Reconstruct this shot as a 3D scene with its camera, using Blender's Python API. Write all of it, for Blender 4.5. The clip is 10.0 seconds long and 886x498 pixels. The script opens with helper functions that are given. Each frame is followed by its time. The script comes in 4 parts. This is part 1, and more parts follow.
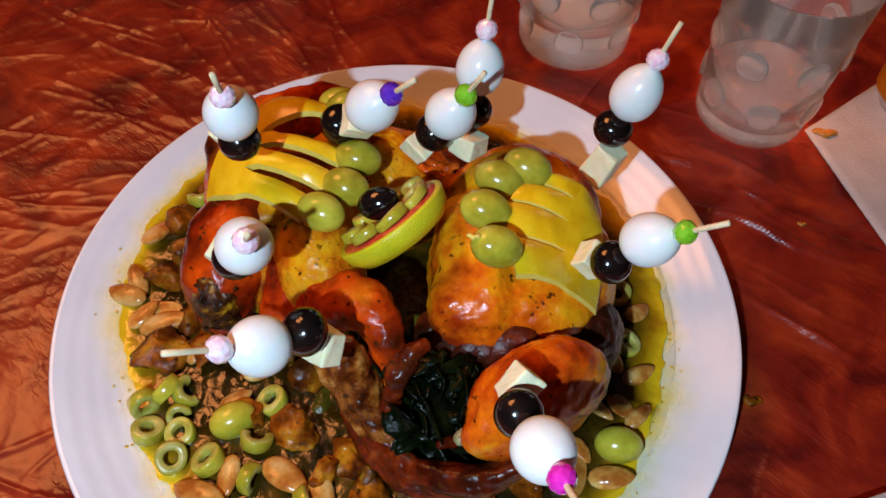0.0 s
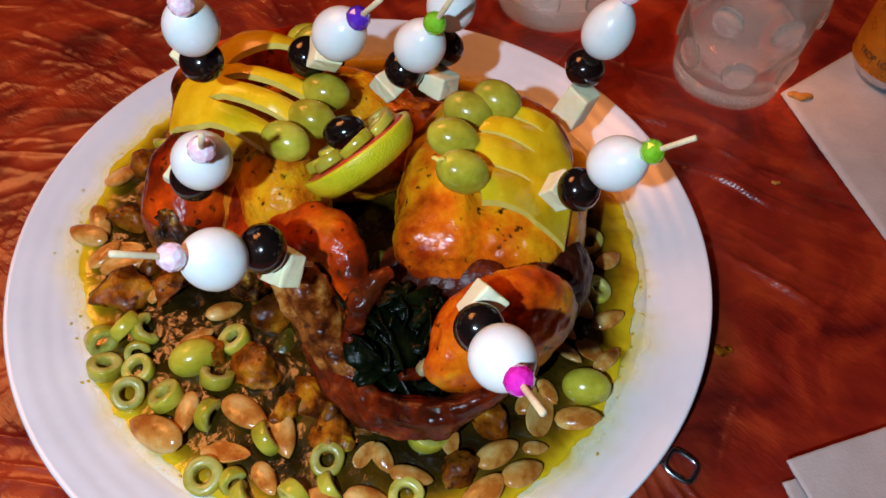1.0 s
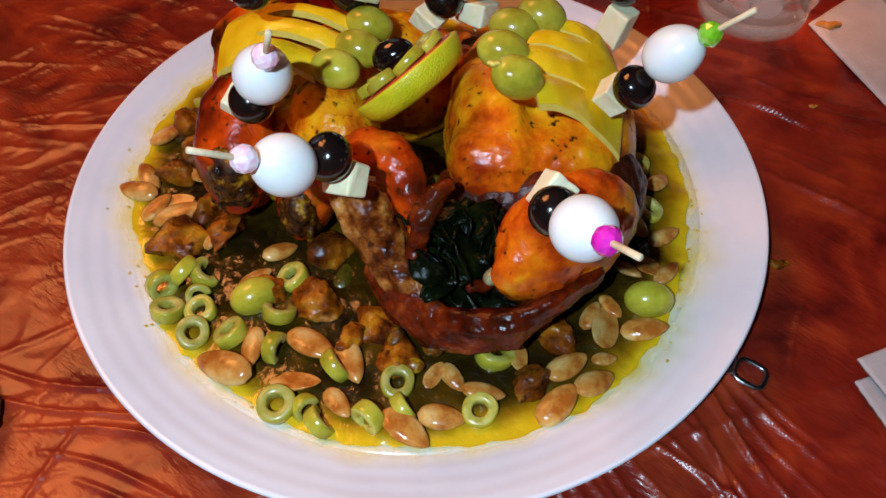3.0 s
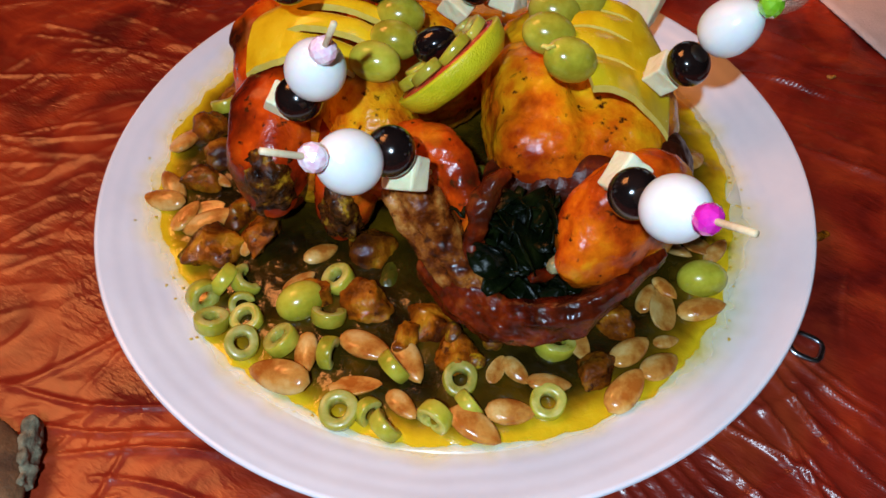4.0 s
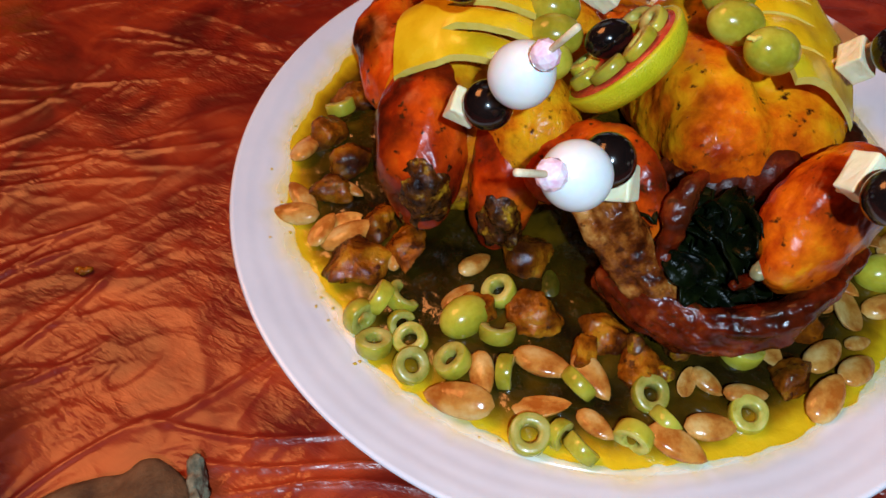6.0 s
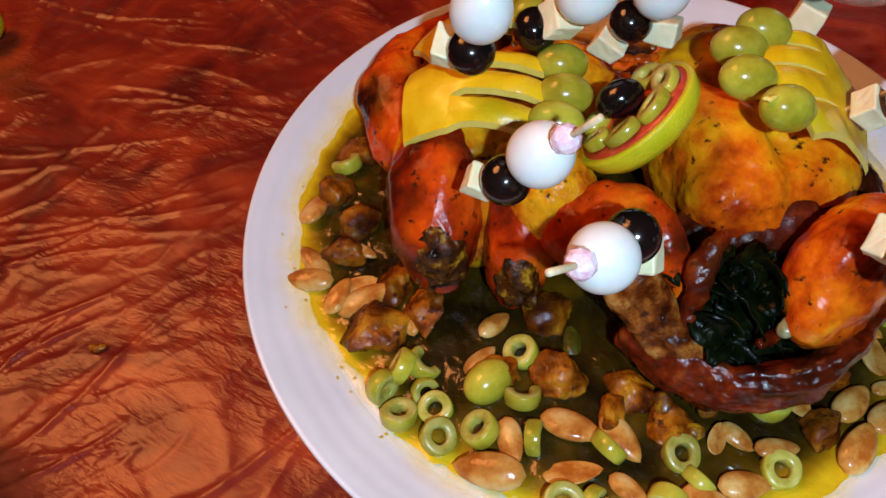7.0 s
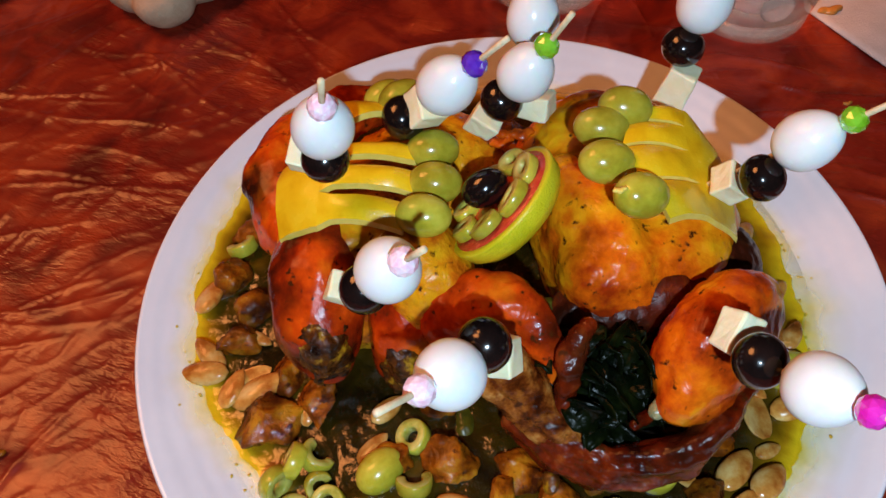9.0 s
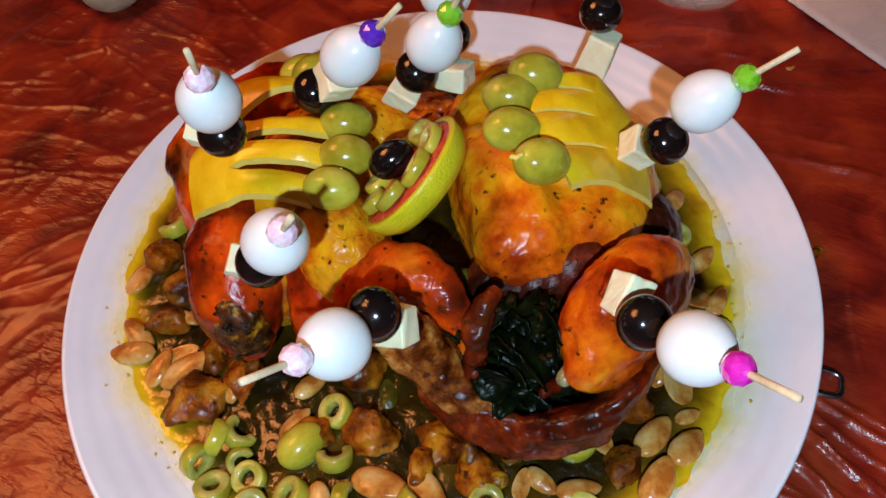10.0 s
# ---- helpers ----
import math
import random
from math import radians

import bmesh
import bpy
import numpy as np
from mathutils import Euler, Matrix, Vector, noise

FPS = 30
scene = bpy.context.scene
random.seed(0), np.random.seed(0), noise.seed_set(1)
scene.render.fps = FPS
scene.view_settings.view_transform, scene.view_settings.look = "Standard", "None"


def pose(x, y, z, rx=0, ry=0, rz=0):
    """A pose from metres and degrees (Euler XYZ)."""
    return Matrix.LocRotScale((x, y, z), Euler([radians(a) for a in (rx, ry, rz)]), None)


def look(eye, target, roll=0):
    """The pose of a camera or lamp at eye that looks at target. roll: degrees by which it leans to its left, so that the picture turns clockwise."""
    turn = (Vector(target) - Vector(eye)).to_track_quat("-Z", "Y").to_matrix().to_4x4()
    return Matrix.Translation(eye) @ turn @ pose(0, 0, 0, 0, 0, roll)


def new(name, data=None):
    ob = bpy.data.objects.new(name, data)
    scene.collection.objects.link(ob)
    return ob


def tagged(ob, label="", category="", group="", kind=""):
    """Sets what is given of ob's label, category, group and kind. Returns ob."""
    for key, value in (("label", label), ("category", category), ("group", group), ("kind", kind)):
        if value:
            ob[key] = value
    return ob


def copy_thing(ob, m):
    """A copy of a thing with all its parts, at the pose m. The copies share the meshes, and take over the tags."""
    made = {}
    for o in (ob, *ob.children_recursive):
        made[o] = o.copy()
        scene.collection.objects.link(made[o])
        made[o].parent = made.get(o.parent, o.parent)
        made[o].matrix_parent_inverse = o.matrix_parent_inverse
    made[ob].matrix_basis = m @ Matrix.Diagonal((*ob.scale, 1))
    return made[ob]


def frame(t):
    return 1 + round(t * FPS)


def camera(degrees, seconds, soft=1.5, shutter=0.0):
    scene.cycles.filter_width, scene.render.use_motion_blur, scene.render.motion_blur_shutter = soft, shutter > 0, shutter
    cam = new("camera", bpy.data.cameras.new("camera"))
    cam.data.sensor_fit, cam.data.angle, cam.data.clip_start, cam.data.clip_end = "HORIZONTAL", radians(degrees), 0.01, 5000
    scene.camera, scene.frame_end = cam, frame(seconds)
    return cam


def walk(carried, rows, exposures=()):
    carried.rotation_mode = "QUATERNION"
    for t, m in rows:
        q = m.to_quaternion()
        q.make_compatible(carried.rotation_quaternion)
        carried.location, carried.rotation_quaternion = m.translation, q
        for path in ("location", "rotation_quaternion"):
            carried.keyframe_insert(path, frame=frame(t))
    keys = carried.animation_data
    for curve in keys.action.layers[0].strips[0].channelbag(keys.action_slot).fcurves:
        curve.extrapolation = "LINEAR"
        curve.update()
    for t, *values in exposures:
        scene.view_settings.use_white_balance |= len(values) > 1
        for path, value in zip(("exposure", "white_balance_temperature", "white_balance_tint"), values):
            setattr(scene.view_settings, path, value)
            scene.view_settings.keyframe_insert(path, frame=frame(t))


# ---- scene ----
# ---------- camera ----------
cam = camera(59.3, 10.0, soft=1.5)
PATH = [
    (0, (0.035, -0.252, 0.363), (-0.028, 1.015, -1.184), -1.3),
    (0.5, (0.039, -0.261, 0.353), (-0.011, 1.013, -1.188), -0.6),
    (1, (0.044, -0.273, 0.337), (0.018, 1.009, -1.198), 0.8),
    (1.5, (0.050, -0.292, 0.328), (-0.017, 1.042, -1.161), -0.1),
    (2, (0.049, -0.303, 0.316), (-0.056, 1.014, -1.186), -3.0),
    (2.2, (0.044, -0.307, 0.311), (-0.068, 1.010, -1.191), -3.4),
    (3.5, (0.006, -0.306, 0.308), (0.011, 1.006, -1.202), -4.0),
    (4, (-0.015, -0.300, 0.304), (0.018, 1.002, -1.213), -4.5),
    (4.5, (-0.032, -0.291, 0.301), (0.018, 1.004, -1.222), -5.0),
    (5, (-0.054, -0.285, 0.298), (-0.005, 1.011, -1.224), -5.6),
    (5.5, (-0.075, -0.279, 0.300), (-0.020, 0.993, -1.243), -5.5),
    (5.7, (-0.085, -0.275, 0.300), (-0.021, 0.985, -1.252), -5.3),
    (7, (-0.097, -0.242, 0.318), (-0.014, 1.006, -1.243), -8.4),
    (7.5, (-0.090, -0.234, 0.328), (0.018, 1.017, -1.229), -8.6),
    (8, (-0.076, -0.227, 0.339), (0.034, 1.034, -1.210), -10.1),
    (8.5, (-0.063, -0.224, 0.341), (0.053, 1.026, -1.216), -10.5),
    (9, (-0.047, -0.223, 0.338), (0.084, 1.013, -1.229), -10.5),
    (9.5, (-0.029, -0.228, 0.333), (0.102, 0.995, -1.244), -11.0),
    (10, (-0.011, -0.236, 0.329), (0.091, 0.976, -1.259), -12.9),
]
LEVEL = pose(0.00067, 0.00142, -0.00008, -2.4508, -2.0313, 0.0435)  # sets the platter's plane level
walk(cam, [(t, LEVEL @ look(eye, target, roll)) for t, eye, target, roll in PATH])

# ---------- light: the phone's torch and a warm room lamp ----------
world = bpy.data.worlds.new("world")
world.use_nodes = True
scene.world = world
world.node_tree.nodes["Background"].inputs[0].default_value = (1.0, 0.45, 0.2, 1)
world.node_tree.nodes["Background"].inputs[1].default_value = 0.004
scene.view_settings.exposure = 0.0


def lamp(name, kind, m, watts, color, size):
    data = bpy.data.lights.new(name, kind)
    data.energy, data.color = watts, color
    if kind == "AREA":
        data.shape, data.size = "DISK", size
    else:
        data.shadow_soft_size = size
    ob = new(name, data)
    ob.matrix_world = m
    return ob


lamp("torch", "POINT", pose(-0.085, -0.395, 0.48), 13.2, (0.59, 0.80, 1.0), 0.006)
lamp("room_lamp", "AREA", look((-0.85, 0.55, 1.62), (0, 0, 0)), 25, (1.0, 0.34, 0.10), 0.9)


# ---------- materials ----------
def mat(name, colors, scale=60, rough=0.4, bump=0.2, bump_scale=300, spec=0.5, coat=0.0, sss=0.0,
        trans=0.0, metal=0.0, ior=1.45, detail=6.0, spread=(0.35, 0.65), rough_var=0.1, vary=0.0):
    """A surface whose colours run into one another over noise, with fine relief."""
    m = bpy.data.materials.new(name)
    m.use_nodes = True
    n, link = m.node_tree.nodes, m.node_tree.links.new
    b = n["Principled BSDF"]
    co = n.new("ShaderNodeTexCoord")
    info = n.new("ShaderNodeObjectInfo")
    add = n.new("ShaderNodeVectorMath")
    link(co.outputs["Object"], add.inputs[0])
    link(info.outputs["Random"], add.inputs[1])
    noise1 = n.new("ShaderNodeTexNoise")
    noise1.inputs["Scale"].default_value, noise1.inputs["Detail"].default_value = scale, detail
    noise1.inputs["Roughness"].default_value = 0.6
    link(add.outputs[0], noise1.inputs["Vector"])
    ramp = n.new("ShaderNodeValToRGB")
    el = ramp.color_ramp.elements
    lo, hi = spread
    while len(el) < len(colors):
        el.new(0.5)
    for k, c in enumerate(colors):
        el[k].position = lo + (hi - lo) * k / max(1, len(colors) - 1)
        el[k].color = (*c, 1)
    link(noise1.outputs["Fac"], ramp.inputs[0])
    out = ramp.outputs[0]
    if vary:
        hsv = n.new("ShaderNodeHueSaturation")
        mr = n.new("ShaderNodeMapRange")
        mr.inputs["To Min"].default_value, mr.inputs["To Max"].default_value = 1 - vary, 1 + vary
        link(info.outputs["Random"], mr.inputs["Value"])
        link(mr.outputs[0], hsv.inputs["Value"])
        link(out, hsv.inputs["Color"])
        out = hsv.outputs[0]
    link(out, b.inputs["Base Color"])
    noise2 = n.new("ShaderNodeTexNoise")
    noise2.inputs["Scale"].default_value, noise2.inputs["Detail"].default_value = bump_scale, 4
    link(add.outputs[0], noise2.inputs["Vector"])
    mr2 = n.new("ShaderNodeMapRange")
    mr2.inputs["To Min"].default_value, mr2.inputs["To Max"].default_value = max(0.02, rough - rough_var), rough + rough_var
    link(noise1.outputs["Fac"], mr2.inputs["Value"])
    link(mr2.outputs[0], b.inputs["Roughness"])
    if bump:
        bp = n.new("ShaderNodeBump")
        bp.inputs["Strength"].default_value, bp.inputs["Distance"].default_value = bump, 0.001
        link(noise2.outputs["Fac"], bp.inputs["Height"])
        link(bp.outputs[0], b.inputs["Normal"])
    b.inputs["Specular IOR Level"].default_value = spec
    b.inputs["Coat Weight"].default_value, b.inputs["Coat Roughness"].default_value = coat, 0.06
    b.inputs["Subsurface Weight"].default_value = sss
    b.inputs["Subsurface Scale"].default_value = 0.004
    b.inputs["Transmission Weight"].default_value = trans
    b.inputs["Metallic"].default_value = metal
    b.inputs["IOR"].default_value = ior
    return m


M_PLATE = mat("plate_glaze", [(0.73, 0.75, 0.82), (0.79, 0.81, 0.87)], 30, 0.22, 0.06, 90, coat=0.3)
def turned_rings(m):
    """Faint rings left by the potter's wheel."""
    n, link = m.node_tree.nodes, m.node_tree.links.new
    co, wave, bp = n.new("ShaderNodeTexCoord"), n.new("ShaderNodeTexWave"), n.new("ShaderNodeBump")
    wave.wave_type, wave.rings_direction = "RINGS", "Z"
    wave.inputs["Scale"].default_value, wave.inputs["Distortion"].default_value, wave.inputs["Detail"].default_value = 42, 1.6, 3
    bp.inputs["Strength"].default_value, bp.inputs["Distance"].default_value = 0.13, 0.001
    link(co.outputs["Object"], wave.inputs["Vector"])
    link(wave.outputs["Fac"], bp.inputs["Height"])
    link(bp.outputs[0], n["Principled BSDF"].inputs["Normal"])


turned_rings(M_PLATE)
M_EGG = mat("egg_white", [(0.78, 0.82, 0.81), (0.86, 0.88, 0.87)], 60, 0.24, 0.05, 500, sss=0.25)
M_BLACK = mat("black_olive", [(0.004, 0.003, 0.003), (0.012, 0.006, 0.005)], 90, 0.14, 0.08, 500, coat=0.3)
M_GREEN = mat("green_olive", [(0.28, 0.24, 0.014), (0.40, 0.35, 0.026), (0.50, 0.45, 0.05)], 70, 0.22, 0.08, 600, sss=0.1, coat=0.2, vary=0.2)
M_CUT = mat("cut_olive", [(0.30, 0.27, 0.03), (0.42, 0.38, 0.07), (0.52, 0.47, 0.14)], 150, 0.3, 0.15, 700, sss=0.1, coat=0.2, vary=0.2)
M_ALMOND = mat("almond", [(0.36, 0.10, 0.012), (0.54, 0.24, 0.045), (0.66, 0.42, 0.14)], 2.0, 0.20, 0.25, 9, vary=0.25)
M_CHEESE = mat("cheese", [(0.84, 0.76, 0.46), (0.90, 0.84, 0.58)], 120, 0.45, 0.2, 500, sss=0.2)
M_STICK = mat("skewer_wood", [(0.66, 0.50, 0.28), (0.78, 0.64, 0.42)], 400, 0.6, 0.2, 1200)
M_PEEL = mat("lemon_peel", [(0.72, 0.40, 0.005), (0.82, 0.51, 0.009), (0.85, 0.57, 0.016)], 60, 0.25, 0.15, 900, sss=0.0, coat=0.25)
M_PITH = mat("lemon_pith", [(0.78, 0.55, 0.07), (0.84, 0.64, 0.14)], 200, 0.5, 0.2, 900)
M_RIND = mat("lime_rind", [(0.48, 0.46, 0.008), (0.64, 0.55, 0.012), (0.70, 0.62, 0.02)], 50, 0.3, 0.5, 1000, coat=0.2)
M_PULP = mat("red_pulp", [(0.45, 0.025, 0.012), (0.62, 0.08, 0.03)], 220, 0.25, 0.5, 600, coat=0.2)
def skin(name, colors, char, spots, scale=26, rough=0.27, relief=0.35, coat=0.2):
    """Roasted skin: colours that run together, charred patches, specks, and pores and folds in relief."""
    m = mat(name, colors, scale, rough, 0.0, coat=coat, spread=(0.34, 0.66), rough_var=0.12)
    n, link = m.node_tree.nodes, m.node_tree.links.new
    b = n["Principled BSDF"]
    co = n.new("ShaderNodeTexCoord")
    out = b.inputs["Base Color"].links[0].from_socket
    for grain, lo, hi, dark in ((17, 0.62 - char, 0.74 - char, (0.030, 0.006, 0.002, 1)), (210, 0.66 - spots, 0.74 - spots, (0.06, 0.014, 0.003, 1)), (60, 0.66 - spots, 0.85, (0.09, 0.018, 0.003, 1))):
        tex = n.new("ShaderNodeTexNoise")
        tex.inputs["Scale"].default_value, tex.inputs["Detail"].default_value = grain, 5
        link(co.outputs["Object"], tex.inputs["Vector"])
        mr = n.new("ShaderNodeMapRange")
        mr.inputs["From Min"].default_value, mr.inputs["From Max"].default_value = lo, hi
        link(tex.outputs["Fac"], mr.inputs["Value"])
        mix = n.new("ShaderNodeMix")
        mix.data_type = "RGBA"
        link(mr.outputs[0], mix.inputs["Factor"])
        link(out, mix.inputs["A"])
        mix.inputs["B"].default_value = dark
        out = mix.outputs["Result"]
    link(out, b.inputs["Base Color"])
    folds = n.new("ShaderNodeTexNoise")
    folds.inputs["Scale"].default_value, folds.inputs["Detail"].default_value, folds.inputs["Distortion"].default_value = 120, 6, 0.8
    link(co.outputs["Object"], folds.inputs["Vector"])
    pores = n.new("ShaderNodeTexNoise")
    pores.inputs["Scale"].default_value, pores.inputs["Detail"].default_value = 420, 4
    link(co.outputs["Object"], pores.inputs["Vector"])
    last = None
    for tex, strength, depth in ((folds, relief * 1.1, 0.003), (pores, relief * 0.7, 0.0007)):
        bp = n.new("ShaderNodeBump")
        bp.inputs["Strength"].default_value, bp.inputs["Distance"].default_value = strength, depth
        link(tex.outputs["Fac"], bp.inputs["Height"])
        if last:
            link(last.outputs[0], bp.inputs["Normal"])
        last = bp
    link(last.outputs[0], b.inputs["Normal"])
    link(last.outputs[0], b.inputs["Coat Normal"])
    b.inputs["Specular IOR Level"].default_value = 0.24
    return m


M_GOLD = skin("golden_skin", [(0.30, 0.026, 0.002), (0.66, 0.12, 0.003), (0.82, 0.29, 0.005), (0.85, 0.45, 0.008)], 0.060, 0.035, 30, 0.22, 0.30, 0.04)
M_YELLOW = skin("yellow_skin", [(0.26, 0.028, 0.003), (0.60, 0.15, 0.004), (0.76, 0.32, 0.006), (0.80, 0.45, 0.012)], 0.065, 0.045, 42, 0.24, 0.5, 0.04)
M_THIGH = skin("orange_skin", [(0.14, 0.012, 0.002), (0.48, 0.055, 0.003), (0.74, 0.15, 0.004), (0.84, 0.38, 0.012)], 0.085, 0.03, 34, 0.22, 0.30, 0.03)
M_ROAST = skin("roasted_skin", [(0.07, 0.007, 0.002), (0.32, 0.022, 0.002), (0.64, 0.068, 0.003), (0.72, 0.17, 0.006)], 0.100, 0.045, 26, 0.22, 0.30, 0.03)
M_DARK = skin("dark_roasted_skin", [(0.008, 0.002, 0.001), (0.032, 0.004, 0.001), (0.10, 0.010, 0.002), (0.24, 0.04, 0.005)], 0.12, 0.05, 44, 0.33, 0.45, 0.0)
M_LEG = skin("red_brown_leg_meat", [(0.014, 0.002, 0.001), (0.070, 0.006, 0.001), (0.16, 0.015, 0.002), (0.32, 0.065, 0.010)], 0.08, 0.05, 55, 0.20, 0.36, 0.0)
M_CHAR = skin("charred_flesh", [(0.010, 0.003, 0.001), (0.035, 0.010, 0.002), (0.10, 0.028, 0.003), (0.42, 0.22, 0.010)], 0.06, 0.03, 150, 0.22, 0.9, 0.0)
M_MEAT = skin("stewed_meat", [(0.05, 0.010, 0.002), (0.16, 0.036, 0.002), (0.32, 0.085, 0.004), (0.44, 0.18, 0.008)], 0.11, 0.06, 85, 0.13, 0.7, 0.05)
M_STRING = skin("stringy_leg_meat", [(0.03, 0.005, 0.001), (0.12, 0.022, 0.003), (0.30, 0.085, 0.012), (0.50, 0.22, 0.05)], 0.08, 0.06, 110, 0.20, 0.5, 0.0)
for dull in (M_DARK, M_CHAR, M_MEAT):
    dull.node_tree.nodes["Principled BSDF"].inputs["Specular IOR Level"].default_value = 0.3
M_BONE = mat("bone", [(0.16, 0.15, 0.06), (0.34, 0.32, 0.16)], 150, 0.3, 0.2, 500, coat=0.3)
M_LEAF = mat("cooked_leaf", [(0.001, 0.002, 0.001), (0.003, 0.005, 0.001), (0.012, 0.016, 0.003)], 80, 0.28, 0.6, 300, spec=0.12, coat=0.0, spread=(0.35, 0.75))
M_CELERY = mat("cooked_stem", [(0.035, 0.030, 0.002), (0.10, 0.085, 0.006)], 90, 0.3, 0.4, 400, coat=0.3)
M_BREAD = mat("bread_crust", [(0.06, 0.026, 0.010), (0.12, 0.055, 0.020), (0.20, 0.10, 0.042)], 60, 0.8, 0.6, 500)
M_CRUMB = mat("bread_crumb", [(0.10, 0.085, 0.05), (0.28, 0.24, 0.15)], 240, 0.9, 1.0, 420)
M_PALE = mat("pale_bread", [(0.42, 0.28, 0.17), (0.58, 0.42, 0.28)], 50, 0.8, 0.5, 400)
M_PAPER = mat("paper_towel", [(0.40, 0.37, 0.37), (0.48, 0.45, 0.45)], 40, 0.9, 0.35, 700)
M_TAB = mat("can_tab_metal", [(0.6, 0.62, 0.68), (0.75, 0.77, 0.8)], 100, 0.22, 0.1, 500, metal=1.0)
M_CAN = mat("can_print", [(0.40, 0.12, 0.006), (0.52, 0.20, 0.010)], 40, 0.3, 0.0, metal=0.35)
M_INK = mat("ink", [(0.03, 0.02, 0.02), (0.05, 0.03, 0.02)], 50, 0.4, 0.0)
M_BOWL = mat("dark_glaze", [(0.012, 0.008, 0.008), (0.03, 0.016, 0.012)], 40, 0.3, 0.1, 200)
M_WALL = mat("wall_paint", [(0.045, 0.032, 0.022), (0.060, 0.042, 0.028)], 3, 0.8, 0.2, 60)
M_WOOD = mat("table_wood", [(0.10, 0.045, 0.02), (0.2, 0.09, 0.04)], 12, 0.5, 0.2, 90)
M_SPICE = mat("spice", [(0.05, 0.010, 0.003), (0.16, 0.05, 0.004), (0.60, 0.38, 0.01)], 130, 0.3, 0.4, 800, coat=0.3)
M_SPOT = mat("oil_drop", [(0.55, 0.36, 0.02), (0.66, 0.48, 0.06)], 200, 0.2, 0.0)


def thin_glass(name, tint, dull):
    """Thin clear glass or drink; its pale haze paints in the light it catches."""
    m = bpy.data.materials.new(name)
    m.use_nodes = True
    n, link = m.node_tree.nodes, m.node_tree.links.new
    seen, gloss, haze = n.new("ShaderNodeBsdfTransparent"), n.new("ShaderNodeBsdfGlossy"), n.new("ShaderNodeBsdfDiffuse")
    seen.inputs["Color"].default_value = (*tint, 1)
    gloss.inputs["Roughness"].default_value = 0.05
    haze.inputs["Color"].default_value = (0.85, 0.76, 0.70, 1)
    a, b = n.new("ShaderNodeMixShader"), n.new("ShaderNodeMixShader")
    edge = n.new("ShaderNodeLayerWeight")
    edge.inputs["Blend"].default_value = 0.28
    link(edge.outputs["Facing"], a.inputs[0])
    link(seen.outputs[0], a.inputs[1])
    link(gloss.outputs[0], a.inputs[2])
    b.inputs[0].default_value = dull
    link(a.outputs[0], b.inputs[1])
    link(haze.outputs[0], b.inputs[2])
    link(b.outputs[0], n["Material Output"].inputs[0])
    return m


M_TUMBLER = bpy.data.materials.new("tumbler_glass")
M_TUMBLER.use_nodes = True
glass_node = M_TUMBLER.node_tree.nodes.new("ShaderNodeBsdfGlass")
glass_node.inputs["Color"].default_value, glass_node.inputs["Roughness"].default_value, glass_node.inputs["IOR"].default_value = (0.98, 0.97, 0.96, 1), 0.02, 1.42
haze_node, blend_node = M_TUMBLER.node_tree.nodes.new("ShaderNodeBsdfDiffuse"), M_TUMBLER.node_tree.nodes.new("ShaderNodeMixShader")
haze_node.inputs["Color"].default_value, blend_node.inputs[0].default_value = (0.80, 0.66, 0.58, 1), 0.06  # pale diffuse share brightens the glass in place of scattered light
M_TUMBLER.node_tree.links.new(glass_node.outputs[0], blend_node.inputs[1])
M_TUMBLER.node_tree.links.new(haze_node.outputs[0], blend_node.inputs[2])
M_TUMBLER.node_tree.links.new(blend_node.outputs[0], M_TUMBLER.node_tree.nodes["Material Output"].inputs[0])
# the base's stronger haze stands in for light gathered in thick glass
M_SOLID = thin_glass("thick_glass", (0.96, 0.93, 0.90), 0.11)
M_WATER = thin_glass("water", (0.97, 0.94, 0.92), 0.03)
M_DRINK = thin_glass("pale_drink", (0.95, 0.88, 0.68), 0.07)


def crystal(name, color):
    m = mat(name, [color, tuple(min(1, c * 1.25 + 0.03) for c in color)], 200, 0.05, 0.0, spec=1.0, trans=0.25, coat=1.0, rough_var=0.02)
    return m


M_PINK = mat("pink_crystal", [(0.96, 0.56, 0.72), (1.0, 0.86, 0.92)], 420, 0.06, 0.0, spec=1.0, coat=1.0, rough_var=0.02)
M_MAGENTA = crystal("magenta_crystal", (0.85, 0.015, 0.50))
M_VIOLET = crystal("violet_crystal", (0.12, 0.02, 0.55))
M_LIME = crystal("green_crystal", (0.24, 0.62, 0.02))


